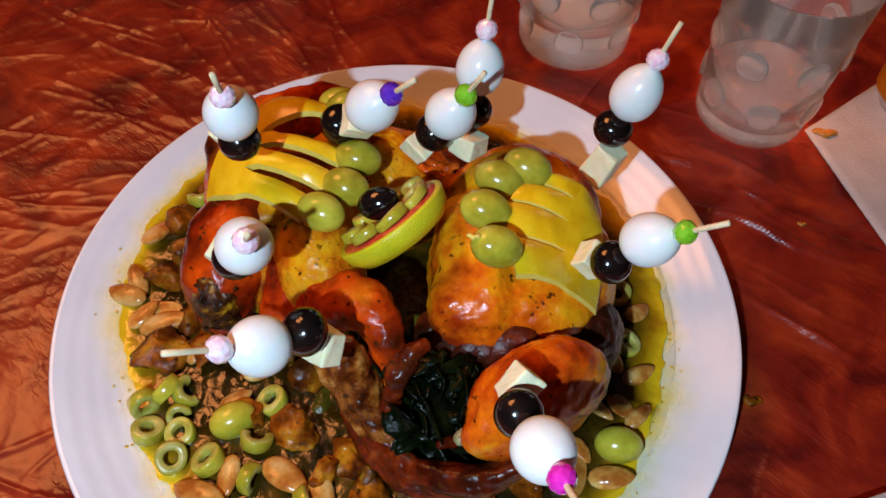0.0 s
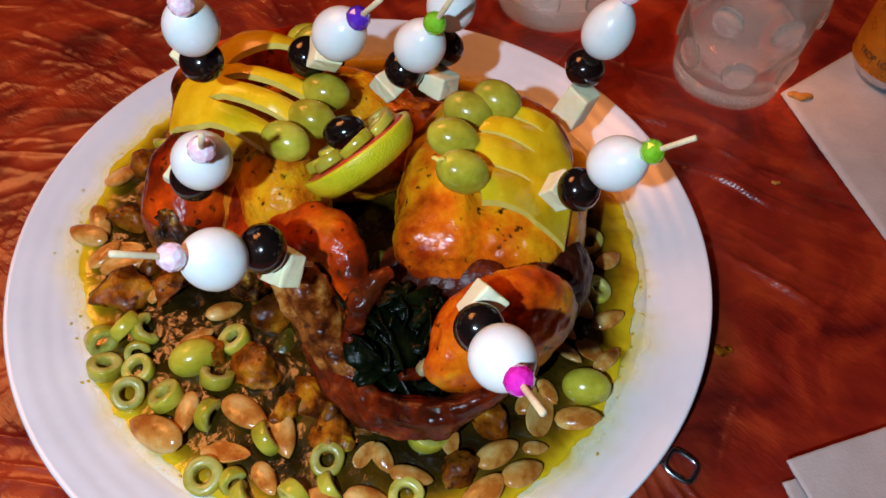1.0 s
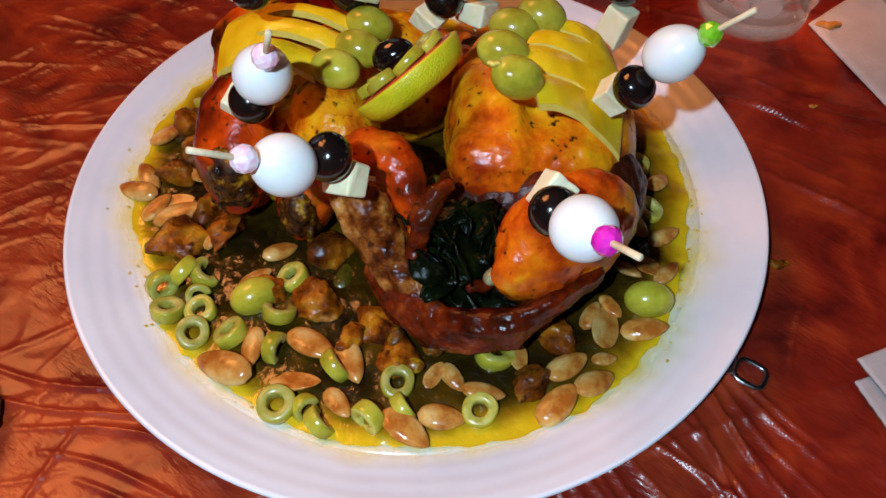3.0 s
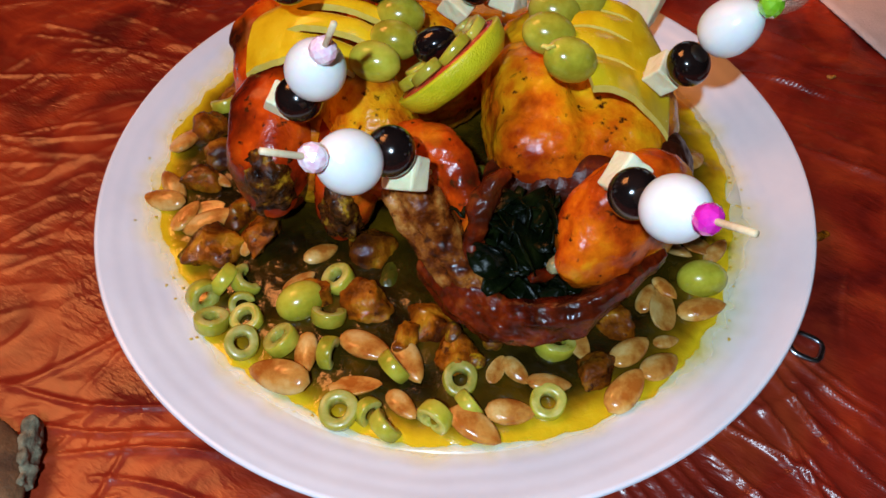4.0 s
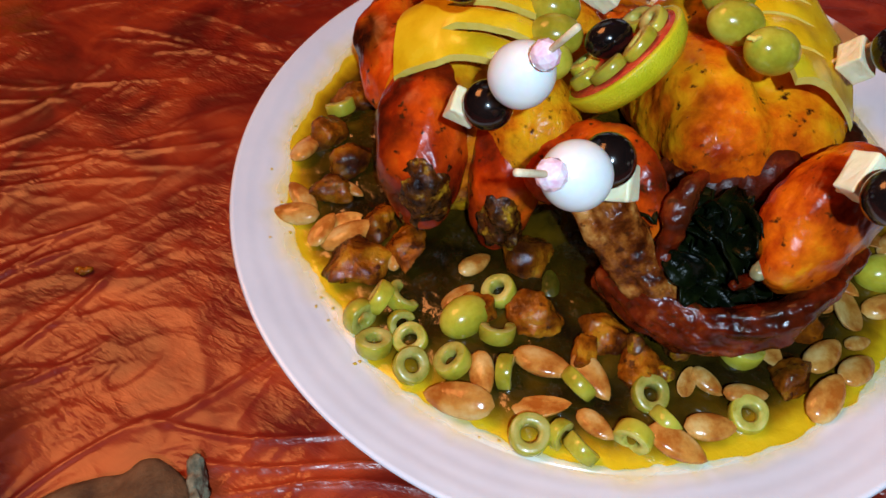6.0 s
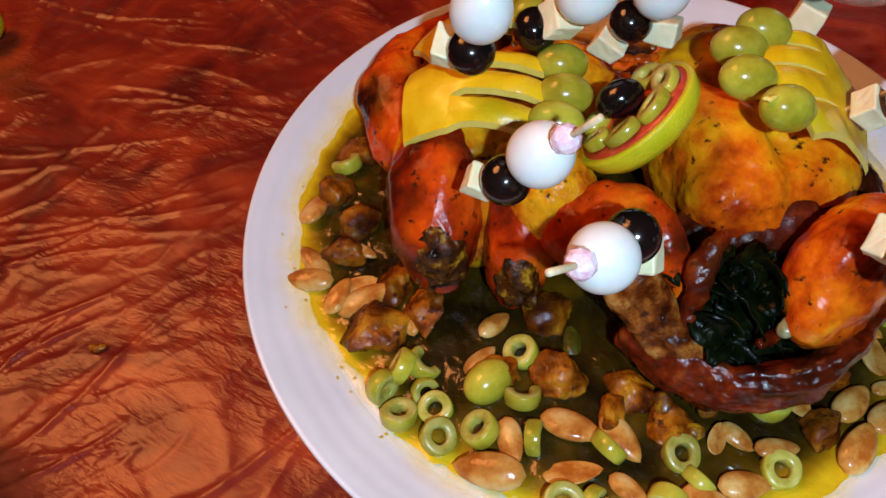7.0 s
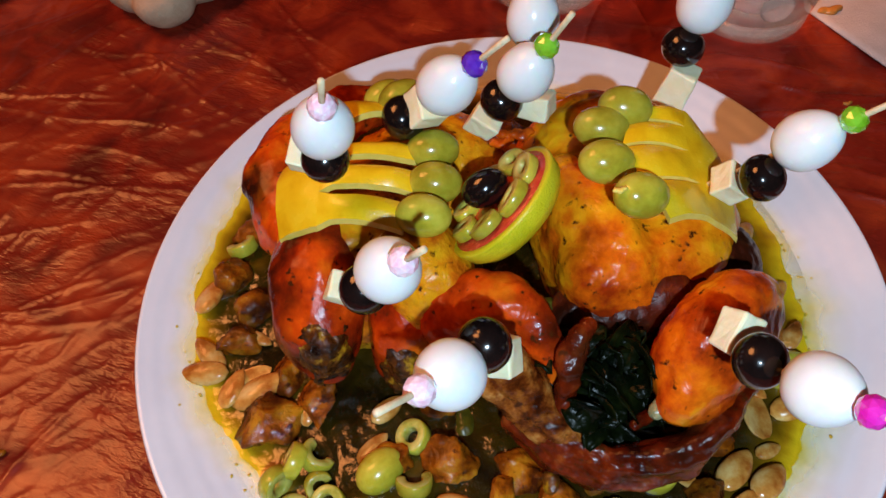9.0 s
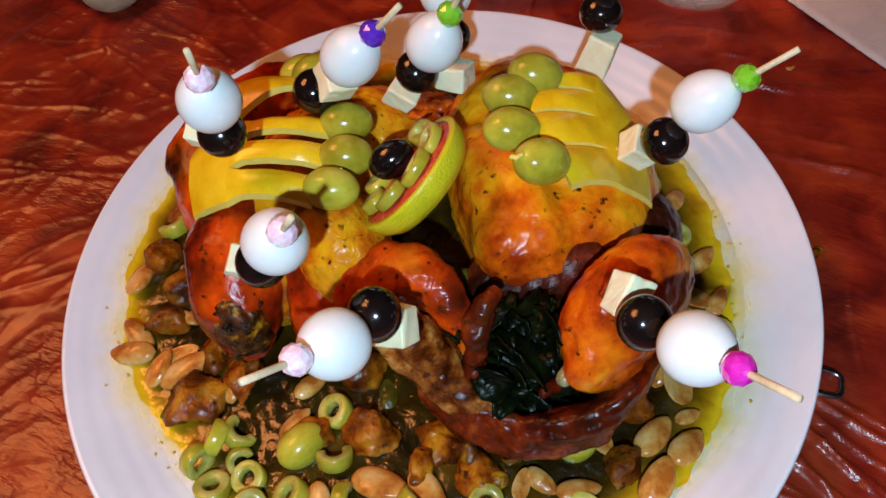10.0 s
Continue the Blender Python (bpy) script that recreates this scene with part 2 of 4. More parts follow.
def sauce_material():
    """Dark gravy that thins to yellow oil at its shore, with drops of fat."""
    m = bpy.data.materials.new("gravy")
    m.use_nodes = True
    n, link = m.node_tree.nodes, m.node_tree.links.new
    b = n["Principled BSDF"]
    co = n.new("ShaderNodeTexCoord")
    big = n.new("ShaderNodeTexNoise")
    big.inputs["Scale"].default_value, big.inputs["Detail"].default_value = 38, 3
    link(co.outputs["Object"], big.inputs["Vector"])
    shore = n.new("ShaderNodeAttribute")
    shore.attribute_name = "shore"
    spread = n.new("ShaderNodeMath")
    spread.operation = "MULTIPLY_ADD"
    spread.inputs[1].default_value = 0.9
    link(big.outputs["Fac"], spread.inputs[0])
    link(shore.outputs["Fac"], spread.inputs[2])
    ramp = n.new("ShaderNodeValToRGB")
    el = ramp.color_ramp.elements
    el.new(0.5), el.new(0.6), el.new(0.7)
    for k, (p, c) in enumerate([(0.20, (0.009, 0.005, 0.001)), (0.31, (0.030, 0.017, 0.001)), (0.44, (0.10, 0.050, 0.002)), (0.64, (0.36, 0.18, 0.004)), (0.84, (0.72, 0.46, 0.010))]):
        el[k].position, el[k].color = p, (*c, 1)
    half = n.new("ShaderNodeMath")
    half.operation = "MULTIPLY"
    half.inputs[1].default_value = 0.65
    link(spread.outputs[0], half.inputs[0])
    link(half.outputs[0], ramp.inputs[0])
    link(ramp.outputs[0], b.inputs["Base Color"])
    fine = n.new("ShaderNodeTexNoise")
    fine.inputs["Scale"].default_value, fine.inputs["Detail"].default_value = 330, 2
    link(co.outputs["Object"], fine.inputs["Vector"])
    bp = n.new("ShaderNodeBump")
    bp.inputs["Strength"].default_value, bp.inputs["Distance"].default_value = 0.38, 0.0012
    link(fine.outputs["Fac"], bp.inputs["Height"])
    link(bp.outputs[0], b.inputs["Normal"])
    b.inputs["Roughness"].default_value, b.inputs["Coat Weight"].default_value = 0.22, 0.40
    b.inputs["Coat Roughness"].default_value = 0.05
    link(bp.outputs[0], b.inputs["Coat Normal"])
    b.inputs["Specular IOR Level"].default_value = 0.4
    return m


def cloth_material():
    """Dark red patterned cloth under a crumpled clear plastic film."""
    m = bpy.data.materials.new("red_plastic_cloth")
    m.use_nodes = True
    n, link = m.node_tree.nodes, m.node_tree.links.new
    b = n["Principled BSDF"]
    co = n.new("ShaderNodeTexCoord")
    big = n.new("ShaderNodeTexNoise")
    big.inputs["Scale"].default_value, big.inputs["Detail"].default_value, big.inputs["Distortion"].default_value = 18, 8, 1.2
    link(co.outputs["Object"], big.inputs["Vector"])
    ramp = n.new("ShaderNodeValToRGB")
    el = ramp.color_ramp.elements
    el.new(0.5)
    for k, (p, c) in enumerate([(0.33, (0.10, 0.007, 0.005)), (0.5, (0.21, 0.016, 0.007)), (0.68, (0.36, 0.042, 0.011))]):
        el[k].position, el[k].color = p, (*c, 1)
    link(big.outputs["Fac"], ramp.inputs[0])
    link(ramp.outputs[0], b.inputs["Base Color"])
    mp = n.new("ShaderNodeMapping")
    mp.inputs["Scale"].default_value = (20, 56, 30)
    sway = n.new("ShaderNodeTexNoise")  # bends the drawn lines
    sway.inputs["Scale"].default_value, sway.inputs["Detail"].default_value = 5, 2
    link(co.outputs["Object"], sway.inputs["Vector"])
    swing = n.new("ShaderNodeVectorRotate")
    swing.rotation_type = "Z_AXIS"
    link(co.outputs["Object"], swing.inputs["Vector"])
    swing.inputs["Angle"].default_value = radians(38)
    warp = n.new("ShaderNodeVectorMath")
    warp.operation = "MULTIPLY_ADD"
    warp.inputs[1].default_value = (0.03, 0.03, 0)
    link(sway.outputs["Color"], warp.inputs[0])
    link(swing.outputs[0], warp.inputs[2])
    link(warp.outputs[0], mp.inputs["Vector"])
    taut = n.new("ShaderNodeMapRange")  # drawn tight here, crumpled there
    taut.inputs["From Min"].default_value, taut.inputs["From Max"].default_value = 0.40, 0.62
    taut.inputs["To Min"].default_value, taut.inputs["To Max"].default_value = 0.08, 0.42
    patch = n.new("ShaderNodeTexNoise")
    patch.inputs["Scale"].default_value, patch.inputs["Detail"].default_value = 13, 3
    link(co.outputs["Object"], patch.inputs["Vector"])
    link(patch.outputs["Fac"], taut.inputs["Value"])
    streak = n.new("ShaderNodeTexNoise")
    streak.inputs["Scale"].default_value, streak.inputs["Detail"].default_value, streak.inputs["Distortion"].default_value = 1.0, 6, 0.5
    link(mp.outputs[0], streak.inputs["Vector"])
    bp = n.new("ShaderNodeBump")
    bp.inputs["Strength"].default_value, bp.inputs["Distance"].default_value = 0.16, 0.002
    link(streak.outputs["Fac"], bp.inputs["Height"])
    link(bp.outputs[0], b.inputs["Normal"])
    last = bp
    for grain, depth in ((0.8, 0.0042), (2.0, 0.0020), (4.6, 0.0008)):
        crush = n.new("ShaderNodeTexVoronoi")
        crush.feature = "F1"
        crush.inputs["Scale"].default_value = grain
        wob = n.new("ShaderNodeTexNoise")
        wob.inputs["Scale"].default_value, wob.inputs["Detail"].default_value = grain * 0.7, 3
        link(mp.outputs[0], wob.inputs["Vector"])
        shift = n.new("ShaderNodeVectorMath")
        shift.operation = "ADD"
        link(mp.outputs[0], shift.inputs[0])
        link(wob.outputs["Color"], shift.inputs[1])
        link(shift.outputs[0], crush.inputs["Vector"])
        bp2 = n.new("ShaderNodeBump")
        bp2.inputs["Distance"].default_value = depth
        link(taut.outputs[0], bp2.inputs["Strength"])
        link(crush.outputs["Distance"], bp2.inputs["Height"])
        link(last.outputs[0], bp2.inputs["Normal"])
        last = bp2
    link(bp2.outputs[0], b.inputs["Normal"])
    b.inputs["Roughness"].default_value = 0.34
    b.inputs["Specular IOR Level"].default_value = 0.22
    b.inputs["Coat Weight"].default_value, b.inputs["Coat Roughness"].default_value = 0.52, 0.27
    link(bp2.outputs[0], b.inputs["Coat Normal"])
    return m


M_SAUCE = sauce_material()
M_CLOTH = cloth_material()


# ---------- mesh helpers ----------
def part(name, bm, material, parent=None, label="", smooth=True, m=None):
    mesh = bpy.data.meshes.new(name)
    bmesh.ops.recalc_face_normals(bm, faces=bm.faces)
    bm.to_mesh(mesh)
    bm.free()
    for p in mesh.polygons:
        p.use_smooth = smooth
    mesh.materials.append(material)
    ob = new(name, mesh)
    if parent:
        ob.parent = parent
    if m is not None:
        ob.matrix_basis = m
    if label:
        tagged(ob, label)
    return ob


def empty(name, m=None):
    ob = new(name)
    ob.empty_display_size = 0.01
    if m is not None:
        ob.matrix_basis = m
    return ob


def ball(bm, c, r, rot=(0, 0, 0), sub=3):
    m = pose(*c, *rot) @ Matrix.Diagonal((*r, 1))
    bmesh.ops.create_icosphere(bm, subdivisions=sub, radius=1, matrix=m)


def lathe(bm, profile, steps=64, close=True):
    """Turn a profile of (radius, z) round the z axis."""
    rings = []
    for r, z in profile:
        rings.append([bm.verts.new((r * math.cos(2 * math.pi * k / steps), r * math.sin(2 * math.pi * k / steps), z)) for k in range(steps)] if r > 1e-6 else [bm.verts.new((0, 0, z))])
    for a, b in zip(rings, rings[1:]):
        for k in range(steps):
            j = (k + 1) % steps
            q = [a[k % len(a)], a[j % len(a)], b[j % len(b)], b[k % len(b)]]
            q = list(dict.fromkeys(q))
            if len(q) > 2:
                bm.faces.new(q)


def tube(bm, path, per=6, sub=2, squash=1.0):
    """Overlapping balls along a path of (x, y, z, radius)."""
    for a, b in zip(path, path[1:]):
        for k in range(per + 1):
            f = k / per
            p = [a[i] * (1 - f) + b[i] * f for i in range(4)]
            ball(bm, p[:3], (p[3], p[3], p[3] * squash), sub=sub)


def flesh(name, build, material, parent, voxel=0.0016, rough=0.003, size=0.02, label="", fine=0.0008, soft=8):
    """Balls melted into one skin, with folds and dimples."""
    bm = bmesh.new()
    build(bm)
    ob = part(name, bm, material, parent, label)
    md = ob.modifiers.new("melt", "REMESH")
    md.mode, md.voxel_size, md.use_smooth_shade = "VOXEL", voxel, True
    sm = ob.modifiers.new("soften", "SMOOTH")
    sm.factor, sm.iterations = 0.5, soft
    for k, (strength, grain) in enumerate(((rough, size), (fine, size * 0.22))):
        tx = bpy.data.textures.new(name + "_relief", "CLOUDS")
        tx.noise_scale, tx.noise_depth = grain, 3
        dp = ob.modifiers.new("relief", "DISPLACE")
        dp.texture, dp.strength, dp.mid_level = tx, strength, 0.5
    return ob


def aim(p, d, roll=0):
    """A pose at p whose z axis runs along d."""
    return Matrix.Translation(p) @ Vector(d).normalized().to_track_quat("Z", "Y").to_matrix().to_4x4() @ pose(0, 0, 0, 0, 0, roll)


# ---------- room and table ----------
def slab(name, x0, x1, y0, y1, z0, z1, material, label, category, kind="structure"):
    bm = bmesh.new()
    bmesh.ops.create_cube(bm, size=1, matrix=pose((x0 + x1) / 2, (y0 + y1) / 2, (z0 + z1) / 2) @ Matrix.Diagonal((x1 - x0, y1 - y0, z1 - z0, 1)))
    return tagged(part(name, bm, material, smooth=False), label, category, kind=kind)


# unseen shell added for bounced light and reflections, kept dark to mute them
slab("floor", -2.2, 2.2, -2.2, 2.2, -0.85, -0.75, M_WALL, "plain dark brown floor, unseen, added to close the room", "floor")
slab("ceiling", -2.2, 2.2, -2.2, 2.2, 1.75, 1.85, M_WALL, "plain dark brown ceiling, unseen, added to close the room", "ceiling")
slab("wall_north", -2.2, 2.2, 2.2, 2.3, -0.75, 1.75, M_WALL, "plain dark brown wall, unseen, added to close the room", "wall")
slab("wall_south", -2.2, 2.2, -2.3, -2.2, -0.75, 1.75, M_WALL, "plain dark brown wall, unseen, added to close the room", "wall")
slab("wall_east", 2.2, 2.3, -2.2, 2.2, -0.75, 1.75, M_WALL, "plain dark brown wall, unseen, added to close the room", "wall")
slab("wall_west", -2.3, -2.2, -2.2, 2.2, -0.75, 1.75, M_WALL, "plain dark brown wall, unseen, added to close the room", "wall")

table = tagged(empty("dining_table", pose(0, 0.1, -0.75)), "dark wooden dining table under a red cover", "table")
bm = bmesh.new()
bmesh.ops.create_cube(bm, size=1, matrix=pose(0, 0, 0.73) @ Matrix.Diagonal((1.7, 1.3, 0.03, 1)))
part("tabletop", bm, M_WOOD, table, smooth=False)
for sx in (-1, 1):
    for sy in (-1, 1):
        bm = bmesh.new()
        bmesh.ops.create_cube(bm, size=1, matrix=pose(sx * 0.75, sy * 0.55, 0.357) @ Matrix.Diagonal((0.07, 0.07, 0.714, 1)))
        part("leg", bm, M_WOOD, table, smooth=False)


def tablecloth():
    """Film drawn over the table: dense where it is seen, with crinkles and long folds."""
    xs = np.concatenate([np.linspace(-0.86, -0.46, 60), np.linspace(-0.457, 0.05, 350), np.linspace(0.0515, 0.24, 170), np.linspace(0.2425, 0.457, 90), np.linspace(0.46, 0.86, 60)])
    ys = np.concatenate([np.linspace(-0.56, -0.31, 40), np.linspace(-0.307, -0.252, 26), np.linspace(-0.25, -0.09, 140), np.linspace(-0.0875, 0.457, 370), np.linspace(0.46, 0.76, 45)])
    nx, ny = len(xs), len(ys)
    rs = random.Random(4)
    folds = []
    for k in range(16):  # tight pleats beside the front of the platter
        a = -0.55 - k * 0.05
        folds.append((0.165 * math.cos(a), 0.165 * math.sin(a), radians(-60 + rs.gauss(0, 6)), rs.uniform(0.06, 0.11), rs.uniform(0.0010, 0.0016), rs.uniform(0.0016, 0.0028)))
    for x, y, turn, long, wide, high in ((0.152, 0.136, -20, 0.06, 0.0028, 0.0038), (0.180, 0.141, -32, 0.075, 0.0028, 0.004), (0.186, 0.082, -22, 0.09, 0.0026, 0.0034), (0.193, 0.016, -28, 0.07, 0.0026, 0.003)):
        folds.append((x, y, radians(turn), long, wide, high))
    for k in range(46):  # drawn creases that run to the platter
        a = rs.uniform(1.75, 3.9)
        r = rs.uniform(0.185, 0.30)
        folds.append((r * math.cos(a), r * math.sin(a), a + rs.gauss(0.25, 0.18), rs.uniform(0.06, 0.20), rs.uniform(0.0010, 0.0018), rs.uniform(0.0007, 0.0017)))
    for k in range(16):  # sharp drawn lines beside the glasses
        folds.append((rs.uniform(0.14, 0.24), rs.uniform(0.02, 0.20), radians(rs.gauss(-26, 6)), rs.uniform(0.05, 0.11), rs.uniform(0.0009, 0.0014), rs.uniform(0.0014, 0.0026)))
    for x, y, turn, long in ((-0.215, -0.098, -12, 0.13), (-0.205, -0.112, -14, 0.15), (-0.185, -0.130, -10, 0.12), (-0.170, -0.146, -16, 0.13), (-0.150, -0.160, -12, 0.11)):  # long ridges before the bread
        folds.append((x, y, radians(turn), long, 0.0011, 0.0022))
    for k in range(150):  # loose crinkles
        folds.append((rs.uniform(-0.45, 0.40), rs.uniform(-0.25, 0.45), radians(rs.gauss(38, 24)), rs.uniform(0.02, 0.09), rs.uniform(0.0009, 0.0016), rs.uniform(0.0004, 0.0011)))
    grid_x, grid_y = np.meshgrid(xs, ys)
    height = np.zeros_like(grid_x)
    for x, y, turn, long, wide, high in folds:
        u = (grid_x - x) * math.cos(turn) + (grid_y - y) * math.sin(turn)
        v = -(grid_x - x) * math.sin(turn) + (grid_y - y) * math.cos(turn)
        v = v + 0.004 * np.sin(u * 45 + x * 90)
        f = np.clip(u / long, 0, 1)
        height += high * np.exp(-np.abs(v / wide) ** 1.3) * np.sin(np.pi * f) ** 0.5 * ((u > 0) & (u < long))
    ca, sa = math.cos(radians(32)), math.sin(radians(32))
    verts = []
    for j in range(ny):
        for i in range(nx):
            x, y = float(xs[i]), float(ys[j])
            u, v = ca * x + sa * y, -sa * x + ca * y
            w = noise.noise((x * 6, y * 6, 9.0)) * 0.5
            a = noise.noise((u * 9 + w, v * 26 + w, 0.3))
            b = noise.noise((u * 34 + 4, v * 60, 2.1))
            c = noise.noise((x * 22, y * 22, 5.0))
            z = float(height[j, i]) + 0.0008 * max(0, 1 - abs(a) * 7) + 0.0004 * max(0, 1 - abs(b) * 5) + 0.0005 * c
            if math.hypot(x, y) < 0.125:
                z = min(z, 0.0)
            verts.append((x, y, z))
    faces = [(j * nx + i, j * nx + i + 1, (j + 1) * nx + i + 1, (j + 1) * nx + i) for j in range(ny - 1) for i in range(nx - 1)]
    mesh = bpy.data.meshes.new("tablecloth")
    mesh.from_pydata(verts, [], faces)
    for p in mesh.polygons:
        p.use_smooth = True
    mesh.materials.append(M_CLOTH)
    return tagged(new("tablecloth", mesh), "crumpled dark red glossy plastic film tablecloth over the table", "tablecloth")


tablecloth()

# ---------- platter and gravy ----------
platter = tagged(empty("platter"), "large round white glazed serving platter with yellow gravy stains", "plate")
PLATTER_Y, OVAL = -0.008, 1.029  # the platter's middle and how much longer it is than wide
platter.matrix_basis = Matrix.Translation((0, PLATTER_Y, 0)) @ Matrix.Diagonal((1, OVAL, 1, 1))
for piece, profile in (("well", [(0, 0.0045), (0, 0.009), (0.06, 0.009), (0.11, 0.010), (0.125, 0.0128), (0.136, 0.0170), (0.146, 0.0212), (0.147, 0.0150), (0.126, 0.0068), (0.112, 0.0045), (0.104, 0.0045), (0, 0.0045)]),
                       ("rim", [(0.146, 0.0212), (0.154, 0.0246), (0.162, 0.0282), (0.168, 0.0311), (0.1732, 0.0336), (0.1748, 0.0341), (0.1757, 0.0330), (0.1750, 0.0312), (0.168, 0.0262), (0.147, 0.0150)]),
                       ("foot_ring", [(0.104, 0.0045), (0.106, 0.0005), (0.110, 0.0005), (0.112, 0.0045)])):
    bm = bmesh.new()
    lathe(bm, profile, 160)
    part(piece, bm, M_PLATE, platter)


def shore_radius(a):
    """How far the gravy reaches in the direction a."""
    turn = math.degrees(a) % 360
    base = float(np.interp(turn, [0, 20, 45, 70, 100, 135, 160, 190, 206, 218, 240, 260, 285, 300, 315, 325, 340, 360],
                           [0.1405, 0.1385, 0.1365, 0.139, 0.144, 0.149, 0.151, 0.149, 0.1425, 0.149, 0.150, 0.1555, 0.1555, 0.1565, 0.153, 0.1465, 0.1425, 0.1405]))
    return base + 0.002 * noise.noise((5 * math.cos(a), 5 * math.sin(a), 0.5)) + 0.0024 * noise.noise((13 * math.cos(a), 13 * math.sin(a), 1.5)) + 0.0014 * noise.noise((34 * math.cos(a), 34 * math.sin(a), 2.5))


def dish_height(x, y):
    """The platter's upper face over a point of the table."""
    return float(np.interp(math.hypot(x, (y - PLATTER_Y) / OVAL), [0.11, 0.125, 0.136, 0.146, 0.154, 0.162, 0.168, 0.1732], [0.010, 0.0128, 0.0170, 0.0212, 0.0246, 0.0282, 0.0311, 0.0336]))


def gravy():
    steps, rings = 420, 80
    verts, shore, faces = [(0, 0, 0.0205)], [0.0], []
    for r in range(1, rings + 1):
        f = (r / rings) ** 0.7
        for k in range(steps):
            a = 2 * math.pi * k / steps
            rad = shore_radius(a) * f
            x, y = rad * math.cos(a), rad * math.sin(a)
            z = 0.0222 + 0.0012 * noise.noise((x * 80, y * 80, 0)) + 0.0007 * noise.noise((x * 230, y * 230, 3)) + 0.0004 * noise.noise((x * 480, y * 480, 8))
            if f < 0.94:  # scraps of meat and onion just under the surface
                z += 0.0022 * max(0, noise.noise((x * 62, y * 62, 11.0)) - 0.08) * min(1, (0.94 - f) * 12)
            z = max(z - 0.0012 * max(0, f - 0.9) * 10, dish_height(x, y) + 0.0007 * (1 - f) / 0.1 + 0.0003)
            verts.append((x, y, z))
            thin = 0.84 - 0.10 * math.exp(-((math.degrees(a) + 170) % 360 - 170 - 5) ** 2 / 1600) - 0.04 * max(0, -math.sin(a))  # the pool runs shallow on two sides
            shore.append(min(1.0, max(0.0, (f - thin) / (1 - thin))) ** 2.4)
    for k in range(steps):
        faces.append((0, 1 + k, 1 + (k + 1) % steps))
    for r in range(rings - 1):
        for k in range(steps):
            j = (k + 1) % steps
            faces.append((1 + r * steps + k, 1 + (r + 1) * steps + k, 1 + (r + 1) * steps + j, 1 + r * steps + j))
    mesh = bpy.data.meshes.new("gravy")
    mesh.from_pydata(verts, [], faces)
    at = mesh.attributes.new("shore", "FLOAT", "POINT")
    at.data.foreach_set("value", shore)
    for p in mesh.polygons:
        p.use_smooth = True
    mesh.materials.append(M_SAUCE)
    return tagged(new("gravy", mesh), "glossy olive-brown gravy pooled in the platter, yellow at its edge", "gravy", kind="stuff")


gravy()


def gravy_film():
    """A thin yellow smear on the rim, beyond the gravy's edge."""
    m = bpy.data.materials.new("gravy_smear")
    m.use_nodes = True
    n, link = m.node_tree.nodes, m.node_tree.links.new
    b = n["Principled BSDF"]
    b.inputs["Base Color"].default_value, b.inputs["Roughness"].default_value = (0.72, 0.55, 0.06, 1), 0.2
    at, tex, mul, mix, seen, co = (n.new("ShaderNode" + k) for k in ("Attribute", "TexNoise", "Math", "MixShader", "BsdfTransparent", "TexCoord"))
    at.attribute_name, mul.operation = "shore", "MULTIPLY"
    tex.inputs["Scale"].default_value, tex.inputs["Detail"].default_value = 70, 6
    link(co.outputs["Object"], tex.inputs["Vector"])
    link(at.outputs["Fac"], mul.inputs[0])
    link(tex.outputs["Fac"], mul.inputs[1])
    link(mul.outputs[0], mix.inputs[0])
    link(seen.outputs[0], mix.inputs[1])
    link(b.outputs[0], mix.inputs[2])
    link(mix.outputs[0], n["Material Output"].inputs[0])
    steps, rings, verts, thin, faces = 360, 7, [], [], []
    for r in range(rings):
        f = r / (rings - 1)
        for k in range(steps):
            a = 2 * math.pi * k / steps
            wide = 0.013 + 0.010 * noise.noise((2.5 * math.cos(a), 2.5 * math.sin(a), 4.0)) + 0.003 * noise.noise((16 * math.cos(a), 16 * math.sin(a), 6.0))
            wide += 0.010 * math.exp(-(((math.degrees(a) + 30) + 180) % 360 - 180) ** 2 / 700)
            rad = min(0.170, shore_radius(a) - 0.003 + max(0.003, wide) * f)
            verts.append((rad * math.cos(a), rad * math.sin(a), dish_height(rad * math.cos(a), rad * math.sin(a)) + 0.00025))
            thin.append(2.0 * (1 - f) ** 1.5)
    for r in range(rings - 1):
        for k in range(steps):
            j = (k + 1) % steps
            faces.append((r * steps + k, (r + 1) * steps + k, (r + 1) * steps + j, r * steps + j))
    mesh = bpy.data.meshes.new("gravy_smear")
    mesh.from_pydata(verts, [], faces)
    mesh.attributes.new("shore", "FLOAT", "POINT").data.foreach_set("value", thin)
    mesh.materials.append(m)
    ob = new("gravy_smear", mesh)
    ob.visible_shadow = False
    tagged(ob, "thin yellow smear of gravy drying on the rim", "gravy", kind="stuff")


gravy_film()

# ---------- the two roast chickens ----------
right_bird = tagged(empty("roast_chicken", LEVEL), "golden roast chicken with crisp orange skin, lying in gravy", "chicken", "roast chickens")


def b_breast(bm):
    ball(bm, (0.039, -0.024, 0.058), (0.023, 0.048, 0.042), (0, 0, 8))
    ball(bm, (0.036, -0.046, 0.069), (0.021, 0.022, 0.022))
    ball(bm, (0.072, -0.018, 0.050), (0.036, 0.046, 0.044), (0, 14, -10))
    ball(bm, (0.068, -0.044, 0.065), (0.028, 0.020, 0.021), (0, 10, 8))
    ball(bm, (0.062, 0.025, 0.048), (0.044, 0.042, 0.042))


